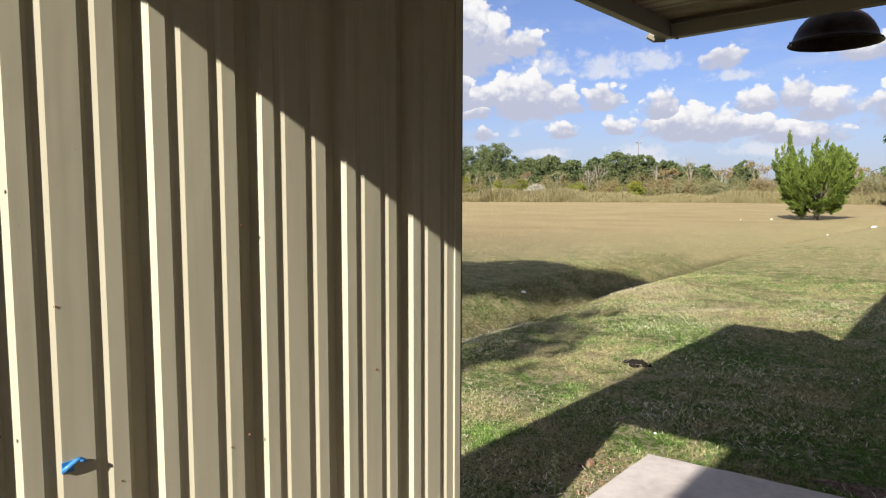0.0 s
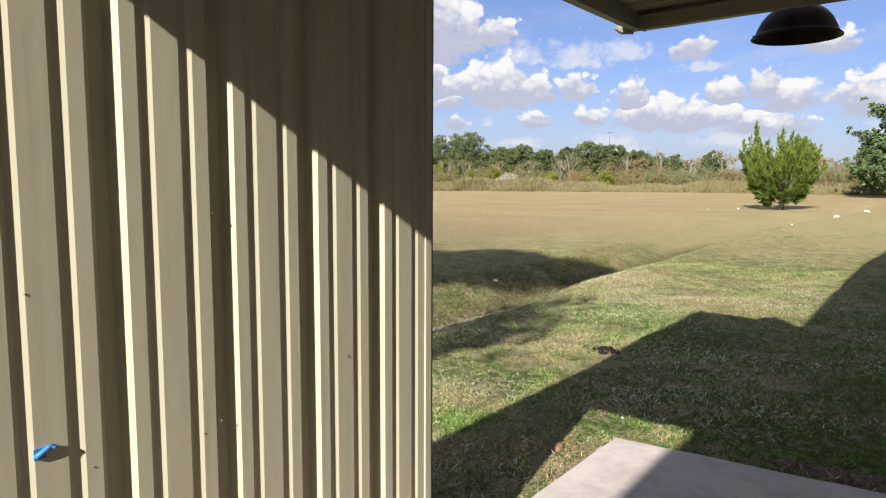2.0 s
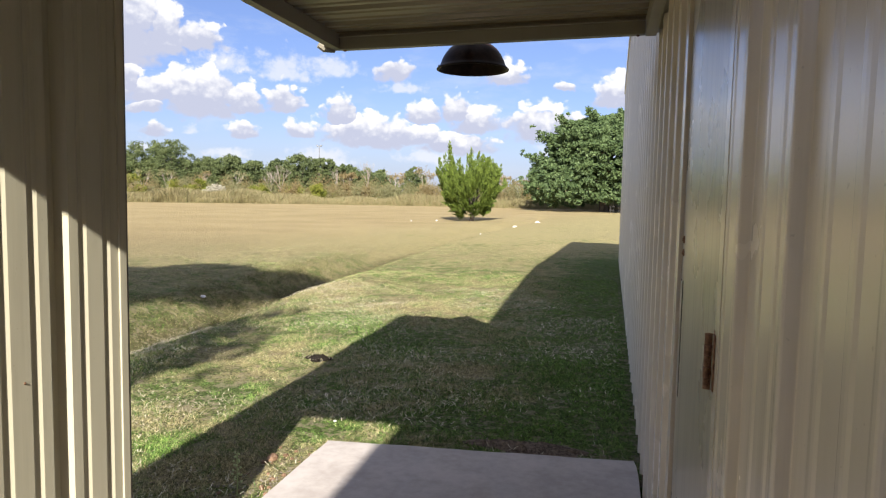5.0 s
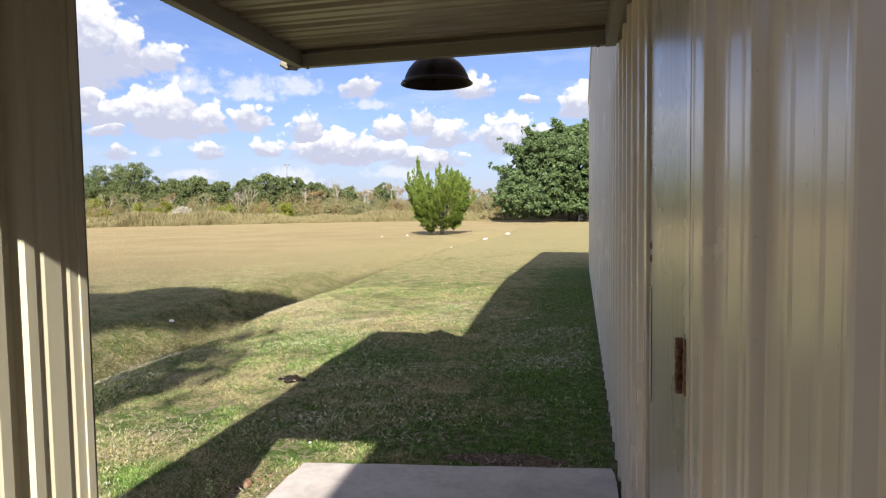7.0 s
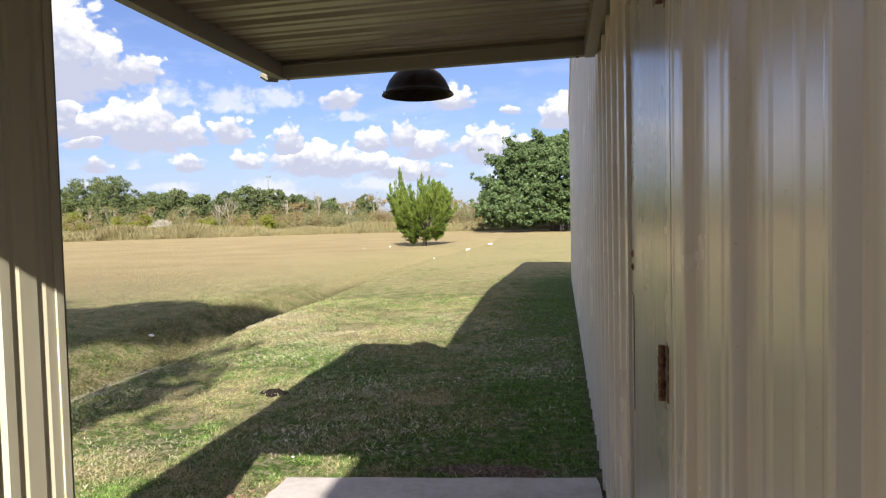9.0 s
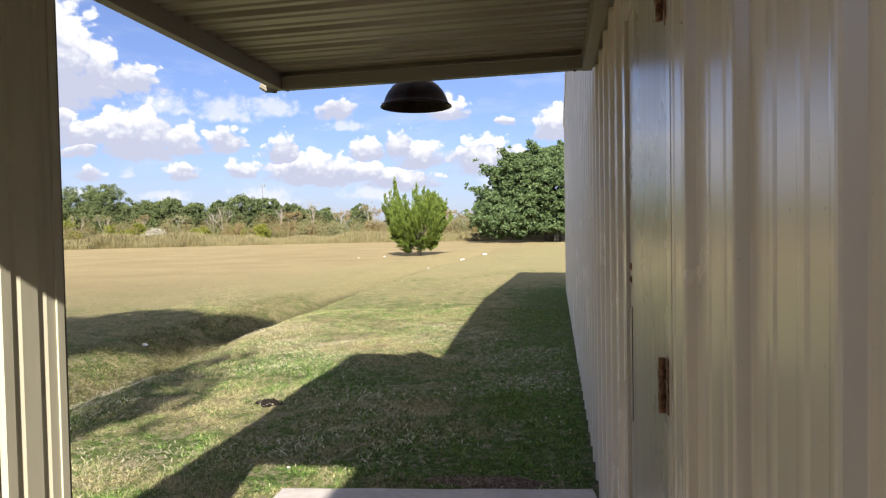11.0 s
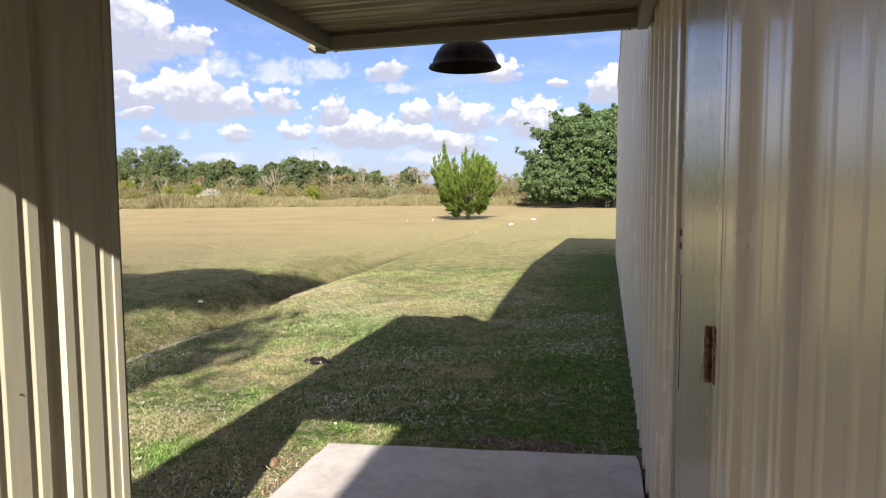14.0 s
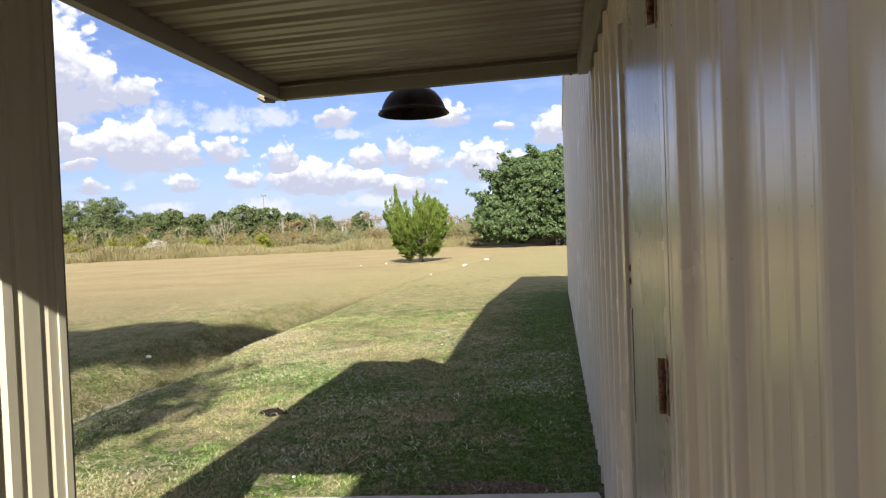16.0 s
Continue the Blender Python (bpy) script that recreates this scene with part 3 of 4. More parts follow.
def make_screen():
    w = empty("wall_west", (SCREEN_X, 0, 0), "beige ribbed metal screen wall with dark corner trim", "wall", kind="structure")
    part("framing", boxed((-0.085, SCREEN_START, 0.0), (-0.04, SCREEN_END - 0.03, 2.50)), M_TRIM, w)
    cuts = [1.024 - 0.915 * k for k in range(-1, 7)][::-1]
    cuts[0], cuts[-1] = SCREEN_START, SCREEN_END - 0.012
    for i, (a, b) in enumerate(zip(cuts, cuts[1:])):
        prof = sheet_profile(max(a - 0.004, SCREEN_START), b, *((0.981, 0.313) if b < 1.1 else (1.286, 0.305)))
        lap = 0.0022 * (i % 2)
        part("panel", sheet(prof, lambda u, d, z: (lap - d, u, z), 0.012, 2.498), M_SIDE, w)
    for a, b in zip(cuts, cuts[1:]):
        prof = sheet_profile(max(a, SCREEN_START), b, 1.286, 0.305)
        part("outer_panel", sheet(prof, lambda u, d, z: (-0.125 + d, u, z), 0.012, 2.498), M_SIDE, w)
    part("corner_trim", boxed((-0.128, SCREEN_END - 0.028, 0.0), (0.006, SCREEN_END + 0.008, 2.50), 0.003), M_SIDE, w)
    part("trim_edge", boxed((-0.132, SCREEN_END + 0.009, 0.0), (0.004, SCREEN_END + 0.017, 2.50), 0.002), M_DARKTRIM, w, "dark brown corner edge")
    part("base_angle", boxed((-0.12, SCREEN_START, 0.001), (-0.036, SCREEN_END - 0.03, 0.012)), M_STEEL, w)
    for y, z in ((0.944, 0.915), (0.646, 0.922), (1.00, 0.935), (0.42, 1.62), (0.52, 1.36), (0.40, 1.10), (0.99, 1.52), (1.49, 1.02)):
        screw(w, (0.0005, y, z), 1, 0.003)


make_screen()


def make_wall_clip():
    """A blue plastic clip screwed to the screen wall, standing out from it."""
    c = empty("wall_clip", (SCREEN_X, 0.53, 0.995), "small blue plastic hook fixed to the ribbed wall", "hook")
    bm = bmesh.new()
    tube(bm, [(0.003, -0.012, -0.008), (0.006, 0.0, 0.0), (0.009, 0.014, 0.010), (0.011, 0.024, 0.014)], [0.006, 0.006, 0.0055, 0.005], 10)
    part("arm", bm, M_BLUE, c, smooth=True)
    part("foot", boxed((0.0, -0.014, -0.014), (0.004, 0.012, 0.012), 0.0015), M_BLUE, c)
    bm = bmesh.new()
    tube(bm, [(0.010, 0.020, 0.013), (0.011, 0.030, 0.008), (0.008, 0.036, 0.002)], [0.0055, 0.005, 0.0035], 8)
    part("tip", bm, M_BLUE, c, smooth=True)


make_wall_clip()


def make_unseen_rear_wall():
    """A plain ribbed wall, unseen, added to close the passage behind and darken it."""
    w = empty("wall_south_unseen", (0, -5.0, 0), "plain unseen dark brown ribbed wall added to darken the passage", "wall", kind="structure")
    part("framing", boxed((-4.5, -0.12, -0.3), (0.27, -0.045, 3.1)), M_DARKTRIM, w)
    for k in range(5):
        a = -4.5 + 0.954 * k
        part("panel", sheet(sheet_profile(a, a + 0.954, -4.47, 0.318), lambda u, d, z: (u, -d, z), -0.05, 3.1), M_DARKTRIM, w)


make_unseen_rear_wall()


# ---- canopy between the two walls ----
def make_canopy():
    c = empty("canopy", (0, 0, 2.5), "beige ribbed metal canopy on light steel channel beams", "canopy")
    y0, y1, xl, xr = -0.03, 4.005, -1.72, 0.275
    tilt = 0.016                                # rises towards the building

    def lift(x):
        return tilt * (x - xl)

    def beam(name, a, b):
        """A folded channel with its lips, between two box corners; heights follow the canopy's fall."""
        bm = bmesh.new()
        box(bm, a, b, 0.004)
        for v in bm.verts:
            v.co.z += lift(v.co.x)
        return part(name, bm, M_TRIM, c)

    beam("front_beam", (xl + 0.055, y1 - 0.055, 0.015), (xr - 0.07, y1, 0.1165))
    beam("front_lip", (xl + 0.055, y1 - 0.075, 0.088), (xr - 0.07, y1 - 0.052, 0.097))
    beam("side_beam", (xl, y0, 0.02), (xl + 0.052, y1 + 0.004, 0.112))
    beam("wall_beam", (xr - 0.068, y0, 0.012), (xr - 0.006, y1 + 0.006, 0.112))
    beam("wall_flashing", (xr - 0.010, y0, 0.03), (xr + 0.026, y1 + 0.006, 0.15))
    beam("rear_beam", (xl + 0.055, y0, 0.0), (xr - 0.07, y0 + 0.05, 0.105))
    # roofing, flutes across
    for a, b in ((y0 - 0.01, 0.885), (0.88, 1.80), (1.795, 2.715), (2.71, 3.40), (3.395, y1 + 0.005)):
        prof = sheet_profile(a, b, 0.03, 0.305, 1.5)
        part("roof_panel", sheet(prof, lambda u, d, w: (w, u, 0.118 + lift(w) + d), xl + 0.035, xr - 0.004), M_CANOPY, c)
    # eave trim closing the sheet ends
    beam("drip_trim", (xl + 0.02, y0, 0.114), (xl + 0.034, y1 + 0.02, 0.15))
    # corner bracket and its bent cap at the outer front corner
    k = part("corner_bracket", boxed((xl - 0.035, y1 - 0.10, 0.028), (xl - 0.001, y1 - 0.055, 0.078), 0.008), M_TRIM, c, "bent beige corner bracket")
    bm = bmesh.new()
    tube(bm, [(xl - 0.075, y1 - 0.085, 0.045), (xl - 0.045, y1 - 0.06, 0.028), (xl + 0.01, y1 - 0.02, 0.018)], [0.022, 0.028, 0.016], 8)
    part("cap", bm, M_TRIM, k)
    for x in (xl + 0.085, xr - 0.11):
        bm = bmesh.new()
        z = 0.015 + lift(x)
        tube(bm, [(x, y1 - 0.03, z), (x, y1 - 0.03, z - 0.008)], [0.009, 0.008], 8)
        part("bolt", bm, M_RUST, c)


make_canopy()


def make_lamp():
    x, y, z = -0.862, 4.275, 2.432
    lamp = empty("barn_lamp", (x, y, z), "dark bronze dome barn lamp hung at the canopy edge", "lamp")
    bm = bmesh.new()
    prof = [(0.047, 0.178), (0.075, 0.174), (0.115, 0.158), (0.155, 0.128), (0.185, 0.090), (0.205, 0.05), (0.214, 0.022), (0.222, 0.012), (0.236, 0.0), (0.238, -0.006),
            (0.232, -0.007), (0.218, 0.006), (0.208, 0.020), (0.199, 0.048), (0.178, 0.088), (0.15, 0.123), (0.11, 0.151), (0.07, 0.166), (0.03, 0.170)]
    lathe(bm, prof, (0, 0, 0), 48)
    part("shade", bm, M_LAMP, lamp, smooth=True)
    bm = bmesh.new()
    tube(bm, [(0, 0, 0.165), (0, 0, 0.185), (0, 0, 0.19), (0, 0, 0.25)], [0.052, 0.05, 0.036, 0.034], 20)
    part("neck", bm, M_LAMP, lamp)
    bm = bmesh.new()
    tube(bm, [(0, 0, 0.235), (0, -0.10, 0.235), (0, -0.243, 0.225)], [0.014, 0.014, 0.014], 12)
    part("arm", bm, M_LAMP, lamp)
    bm = bmesh.new()
    tube(bm, [(0, -0.244, 0.17), (0, -0.230, 0.17)], [0.05, 0.046], 20)
    part("wall_plate", bm, M_LAMP, lamp)
    bm = bmesh.new()
    tube(bm, [(0, 0, 0.165), (0, 0, 0.12)], [0.022, 0.02], 14)
    part("socket", bm, M_DARK, lamp)
    bm = bmesh.new()
    box(bm, (-0.222, -0.05, 0.006), (-0.212, -0.042, 0.026), 0.002)
    box(bm, (-0.226, -0.052, 0.004), (-0.206, -0.044, 0.011), 0.002)
    part("rim_clip", bm, M_STONE, lamp, "pale metal rim clip")


make_lamp()


# ---- plants: leaves and boughs ----
def leaf_cloud(rng, centres, radii, count, size, flat=1.0, shell=0.55, up=0.0):
    """Leaf clumps over rounded boughs: each a bent quad of its own, turned at random. Returns verts and faces."""
    centres, radii = np.asarray(centres, float), np.asarray(radii, float)
    weight = radii ** 2
    pick = rng.choice(len(centres), count, p=weight / weight.sum())
    d = rng.normal(size=(count, 3))
    d /= np.linalg.norm(d, axis=1)[:, None]
    r = radii[pick] * (shell + (1 - shell) * rng.random(count) ** 0.6) * rng.uniform(0.85, 1.12, count)
    p = centres[pick] + d * r[:, None] * np.array([1, 1, flat])
    a = rng.normal(size=(count, 3)) + d * 0.4 + np.array([0, 0, up])
    a /= np.linalg.norm(a, axis=1)[:, None]
    b = np.cross(a, rng.normal(size=(count, 3)))
    b /= np.linalg.norm(b, axis=1)[:, None]
    s = size * rng.uniform(0.55, 1.3, count)[:, None]
    quads = np.stack([p - a * s, p + b * s * 0.55, p + a * s, p - b * s * 0.5], 1)
    verts = quads.reshape(-1, 3)
    faces = np.arange(count * 4).reshape(-1, 4)
    return verts.tolist(), faces.tolist()


def lobes(rng, n, cx, cy, z0, z1, rx, ry, lobe):
    """Centres of boughs filling an ellipsoid between z0 and z1, uneven."""
    out, rad = [], []
    while len(out) < n:
        u = rng.uniform(-1, 1, 3)
        if u @ u > 1:
            continue
        out.append((cx + u[0] * rx, cy + u[1] * ry, (z0 + z1) / 2 + u[2] * (z1 - z0) / 2))
        rad.append(lobe * rng.uniform(0.6, 1.25))
    return out, rad


def trunk_with_limbs(rng, h, r, targets, mat, parent):
    bm = bmesh.new()
    lean = rng.uniform(-0.06, 0.06, 2) * h
    pts = [(0, 0, -0.15), (lean[0] * 0.2, lean[1] * 0.2, h * 0.25), (lean[0] * 0.6, lean[1] * 0.6, h * 0.55), (lean[0], lean[1], h * 0.9)]
    tube(bm, pts, [r * 1.35, r, r * 0.7, r * 0.25], 9)
    for t in targets:
        k = rng.uniform(0.25, 0.7)
        s = Vector((lean[0] * k, lean[1] * k, h * k))
        e = Vector(t)
        m = (s + e) / 2 + Vector((0, 0, 0.06 * h))
        tube(bm, [s, m, e], [r * 0.45, r * 0.28, r * 0.08], 6)
    return part("trunk", bm, mat, parent)


def leafy_tree(name, at, h, width, n_lobes, lobe, leaves, size, mat, label, category="tree", low=0.25, seed=1, bark=None, group="", r=None, flat=0.8, shell=0.1):
    rng = np.random.RandomState(seed)
    z = float(ground_height(*at))
    t = empty(name, (at[0], at[1], z), label, category, group)
    cs, rs = lobes(rng, n_lobes, 0, 0, h * low + lobe * 0.5, h - lobe * 0.75, width / 2 - lobe * 0.6, width / 2 - lobe * 0.6, lobe)
    v, f = leaf_cloud(rng, cs, rs, leaves, size, flat, shell)
    raw("crown", v, f, mat, t)
    trunk_with_limbs(rng, h * 0.75, r or 0.03 * h, cs[:: max(1, n_lobes // 7)], bark or M_BARK, t)
    return t


def bare_tree(name, at, h, spread, seed, label, mat, group="", leaf=None, leaves=0):
    """A leafless tree: forks again and again, down to twigs."""
    rng = random.Random(seed)
    t = empty(name, (at[0], at[1], float(ground_height(*at))), label, "tree", group)
    bm = bmesh.new()
    tips = []

    def grow(p, d, length, r, level):
        q = p + d * length
        tube(bm, [p, (p + q) / 2 + Vector((rng.uniform(-1, 1), rng.uniform(-1, 1), 0)) * length * 0.06, q], [r, r * 0.85, r * 0.65], 4)
        if level == 0:
            tips.append(q)
            return
        for _ in range(3 if level > 1 else 2):
            e = (d + Vector((rng.uniform(-1, 1), rng.uniform(-1, 1), rng.uniform(-0.25, 0.6))) * spread).normalized()
            grow(q, e, length * rng.uniform(0.6, 0.82), r * 0.6, level - 1)

    grow(Vector((0, 0, -0.1)), Vector((rng.uniform(-0.08, 0.08), rng.uniform(-0.08, 0.08), 1)).normalized(), h * 0.34, h * 0.014 + 0.02, 4)
    part("trunk", bm, mat, t)
    if leaf:
        v, f = leaf_cloud(np.random.RandomState(seed), [tuple(p) for p in tips], [0.5] * len(tips), leaves, 0.16, 1.0, 0.1)
        raw("crown", v, f, leaf, t)
    return t


def make_juniper():
    rng = np.random.RandomState(7)
    at = (-8.55, 42.5)
    t = empty("juniper", (*at, float(ground_height(*at))), "bushy yellow-green juniper with upswept pointed plumes", "tree")
    stems = bmesh.new()
    tube(stems, [(0, 0, -0.15), (0.03, 0, 0.3), (0.0, 0.0, 0.7)], [0.17, 0.14, 0.09], 8)
    tips = [(-1.55, -0.2, 4.7), (-1.45, 0.0, 4.35), (-2.15, -0.2, 3.7), (-1.85, 0.3, 4.0), (0.0, -0.2, 4.25), (0.3, 0.2, 4.1), (-0.3, 0.1, 3.95), (0.65, -0.3, 3.9), (1.05, 0, 3.75), (1.45, 0.2, 3.3), (-1.1, 0.8, 3.8)]
    while len(tips) < 125:
        z, ang = 0.35 + 3.5 * rng.random() ** 0.85, rng.uniform(0, 2 * math.pi)
        r = float(np.interp(z, [0.3, 0.8, 1.4, 2.0, 2.8, 3.4, 3.9], [0.6, 1.2, 1.7, 2.05, 2.15, 1.75, 0.9])) * rng.uniform(0.78, 1.06)
        x, y = r * math.cos(ang) - 0.12, r * math.sin(ang)
        if (z > 2.9 and -1.15 < x < -0.45) or (0.55 < x < 0.95 and 1.2 < z < 2.9 and y < 0) or (z < 1.3 and -1.3 < x < -0.3 and y < 0 and rng.random() < 0.35):
            continue
        tips.append((x, y, z))
    sprays, ends, wides = [], [], []
    for i, tip in enumerate(tips):
        tip = np.array(tip)
        core = np.array([0.12 * tip[0], 0.12 * tip[1], 0.35 + 0.3 * tip[2]])
        bend = core + (tip - core) * np.array([0.8, 0.8, 0.42])
        if i % 9 == 0:
            tube(stems, [(0, 0, 0.35), tuple(core), tuple(bend)], [0.05, 0.035, 0.012], 5)
        top = i < 11
        for k in range(20):
            s = 0.40 + 0.60 * (k + rng.random()) / 20
            mid = (1 - s) ** 2 * core + 2 * s * (1 - s) * bend + s * s * tip
            along = 2 * (1 - s) * (bend - core) + 2 * s * (tip - bend)
            along /= np.linalg.norm(along)
            out = rng.normal(size=3)
            loose = (0.30 if top else 0.36) * (1.12 - s)
            p = mid + out / np.linalg.norm(out) * loose * rng.random()
            way = along + out * 0.28 + np.array([0, 0, 0.45])
            sprays.append(p)
            ends.append(p + way / np.linalg.norm(way) * rng.uniform(0.22, 0.5))
            wides.append(rng.uniform(0.07, 0.12))
    p0, p1, wd = np.array(sprays), np.array(ends), np.array(wides)
    m = 34
    s = rng.random((len(p0), m, 1)) ** 0.75
    d = rng.normal(size=(len(p0), m, 3))
    d /= np.linalg.norm(d, axis=2)[:, :, None]
    ax = ((p1 - p0) / np.linalg.norm(p1 - p0, axis=1)[:, None])[:, None, :]
    p = p0[:, None] * (1 - s) + p1[:, None] * s + d * wd[:, None, None] * (1.08 - s)
    a = ax + d * 0.45
    b = np.cross(a, rng.normal(size=a.shape))
    b /= np.linalg.norm(b, axis=2)[:, :, None]
    ln = rng.uniform(0.05, 0.11, (len(p0), m, 1))
    v = np.stack([p - b * ln * 0.3, p + b * ln * 0.3, p + a * ln * 1.3], 2).reshape(-1, 3)
    raw("crown", v.tolist(), np.arange(len(v)).reshape(-1, 3).tolist(), M_JUNIPER, t)
    part("trunk", stems, M_BARK, t)


make_juniper()


def make_oak():
    rng = np.random.RandomState(12)
    at = (-0.4, 84.0)
    t = empty("live_oak", (*at, float(ground_height(*at))), "broad dark green live oak, its boughs sweeping low", "tree")
    cs, rs = [], []
    for k in range(5200):
        ang, u = rng.uniform(0, 2 * math.pi), rng.random() ** 0.3
        h = rng.random() ** 0.9
        wide = 8.5 * max(0.05, 1 - max(0.0, (h - 0.38) / 0.62) ** 2.3) ** 0.55 * (0.9 + 0.1 * min(1, h / 0.2)) * (1 + 0.34 * noise.noise(Vector((1.5 * math.cos(ang), 1.5 * math.sin(ang), 2.6 * h))) + 0.16 * noise.noise(Vector((4 * math.cos(ang), 4 * math.sin(ang), 7 * h + 9))))
        cs.append((u * wide * math.cos(ang), u * wide * math.sin(ang), 0.9 + 10.2 * h + 0.8 * noise.noise(Vector((2.5 * math.cos(ang), 2.5 * math.sin(ang), u)))))
        rs.append(rng.uniform(0.2, 0.55))
    # loose boughs that reach out of the crown
    for bx, by, bz in ((-9.6, -2.5, 7.0), (-8.4, -3.0, 9.2), (-9.0, -2.6, 4.6), (-8.2, -3.5, 2.0), (-5.5, -4.0, 10.9), (-2.0, -4.0, 11.7), (1.5, -4.0, 11.4)):
        for k in range(26):
            q = k / 25
            cs.append((bx * (0.72 + 0.28 * q) + rng.normal(0, 0.35), by + rng.normal(0, 0.5), bz - 1.0 * (1 - q) + rng.normal(0, 0.35)))
            rs.append(rng.uniform(0.22, 0.5))
    v, f = leaf_cloud(rng, cs, rs, 200000, 0.15, 0.75, 0.0)
    raw("crown", v, f, M_OAK, t)
    trunk_with_limbs(rng, 8.0, 0.55, cs[::240], M_BARK, t)


make_oak()

# wood along the field's far side
WOODS = [(-97.5, 127, 12.0, 10.5, 21), (-90.0, 125, 11.9, 10.0, 22), (-104.5, 126, 10.6, 9.0, 23), (-81.5, 127, 8.6, 8.0, 24), (-77.0, 126, 9.0, 7.0, 25), (-71.0, 126, 7.8, 7.0, 26),
         (-66.0, 127, 8.0, 6.5, 27), (-60.5, 125, 8.9, 8.0, 28), (-56.0, 126, 8.3, 6.5, 29), (-52.0, 128, 7.2, 6.0, 30), (-113, 128, 11.0, 11.0, 31), (-86, 131, 8.6, 8.0, 33),
         (-48.5, 131, 6.0, 6.0, 34), (-38.5, 132, 6.9, 4.5, 35), (-31.0, 133, 6.6, 4.5, 36), (-27.5, 134, 5.8, 4.5, 37)]
for i, (x, y, h, wd, sd) in enumerate(WOODS):
    leafy_tree("wood_tree", (x, y), h * 1.07, wd * 1.15, 260, wd * 0.085, 16000, 0.19, M_WOOD, "dark green broadleaf tree at the wood's edge", low=0.05, seed=sd, group="trees of the far wood")
for i in range(13):
    leafy_tree("wood_tree", (-116 + 5.6 * i + 1.5 * math.sin(4 * i), 138 + 2 * math.sin(9 * i)), 8.6 - 0.14 * i + 0.9 * math.sin(7 * i), 8.5, 120, 0.75, 6000, 0.30, M_WOOD,
               "dark green broadleaf tree within the wood", low=0.0, seed=300 + i, group="trees of the far wood")

BARES = [(-46, 115, 5.2, 0.55, 41, M_RUSSET, 900), (-42.5, 115, 7.0, 0.5, 42, None, 0), (-38.6, 119, 6.4, 0.5, 43, None, 0), (-60, 112, 5.6, 0.5, 44, None, 0), (-57.5, 111, 6.3, 0.45, 45, None, 0),
         (-33, 119, 6.4, 0.55, 46, M_RUSSET, 300), (-29, 118, 5.9, 0.55, 47, M_RUSSET, 300), (-25, 117, 5.4, 0.6, 48, M_RUSSET, 500), (-80, 110, 5.6, 0.5, 49, M_THIN, 250), (-74, 112, 5.0, 0.5, 50, M_RUSSET, 250),
         (-21, 116, 5.0, 0.6, 51, M_RUSSET, 500), (-50, 118, 6.0, 0.5, 52, None, 0), (-36, 112, 5.0, 0.6, 53, M_RUSSET, 300), (-17, 113, 4.6, 0.6, 54, M_RUSSET, 500), (-84, 108, 5.2, 0.5, 55, M_THIN, 300),
         (-13, 112, 4.4, 0.6, 56, M_RUSSET, 500), (-10, 110, 4.3, 0.6, 57, M_RUSSET, 500), (-66, 110, 5.0, 0.5, 58, M_THIN, 250)]
for x, y, h, sp, sd, lf, n in BARES:
    kind = {M_RUSSET: "thin tree with the last russet leaves", M_THIN: "sparse tree with a few olive leaves"}.get(lf, "bare pale grey winter tree")
    bare_tree("thin_tree", (x, y), h, sp, sd, kind, M_PALEBARK, "thin trees in the scrub", lf, n)

SHRUBS = [(-76.0, 95, 4.6, 5.0, M_BUSH, 61, "yellow-green rounded shrub"), (-68.0, 96, 3.6, 4.4, M_BUSH, 62, "yellow-green rounded shrub"), (-64.4, 96, 3.7, 3.6, M_BUSH, 63, "yellow-green rounded shrub"),
          (-60.4, 95, 3.5, 5.0, M_WHITEBUSH, 64, "pale shrub covered in white seed heads"), (-52.8, 95, 3.8, 3.8, M_BUSH, 65, "olive green rounded shrub"), (-43.2, 95, 3.6, 3.6, M_BUSH, 66, "yellow-green rounded shrub"),
          (-47.5, 104, 3.6, 3.6, M_BUSH, 67, "olive green rounded shrub"), (-72.0, 104, 4.2, 5.0, M_THIN, 68, "dry olive shrub"), (-56.5, 103, 3.6, 5.0, M_THIN, 69, "dry olive shrub"), (-49.5, 101, 3.0, 4.5, M_RUSSET, 70, "dry russet shrub"),
          (-38.5, 103, 3.4, 5.0, M_RUSSET, 71, "dry russet shrub"), (-33.5, 103, 3.6, 5.5, M_THIN, 72, "dry olive shrub"), (-28.5, 105, 3.8, 5.5, M_RUSSET, 73, "dry russet shrub"), (-23.0, 105, 4.0, 5.5, M_RUSSET, 74, "dry russet shrub"),
          (-18.0, 104, 3.8, 5.0, M_RUSSET, 75, "dry russet shrub"), (-13.5, 103, 3.9, 5.0, M_THIN, 76, "dry olive shrub"), (-9.5, 102, 3.6, 4.5, M_RUSSET, 77, "dry russet shrub"), (-81, 100, 4.0, 5.0, M_THIN, 78, "dry olive shrub"),
          (-64, 104, 3.8, 5.0, M_THIN, 79, "dry olive shrub"), (-43, 106, 4.0, 5.5, M_RUSSET, 80, "dry russet shrub"), (-88, 96, 4.4, 5.0, M_BUSH, 81, "olive green rounded shrub")]
for x, y, h, wd, mt, sd, lb in SHRUBS:
    leafy_tree("shrub", (x, y), h, wd, 14, wd * 0.2, 4000, 0.11, mt, lb + " in the tall grass", "shrub", 0.0, sd, group="shrubs before the wood", r=0.06)


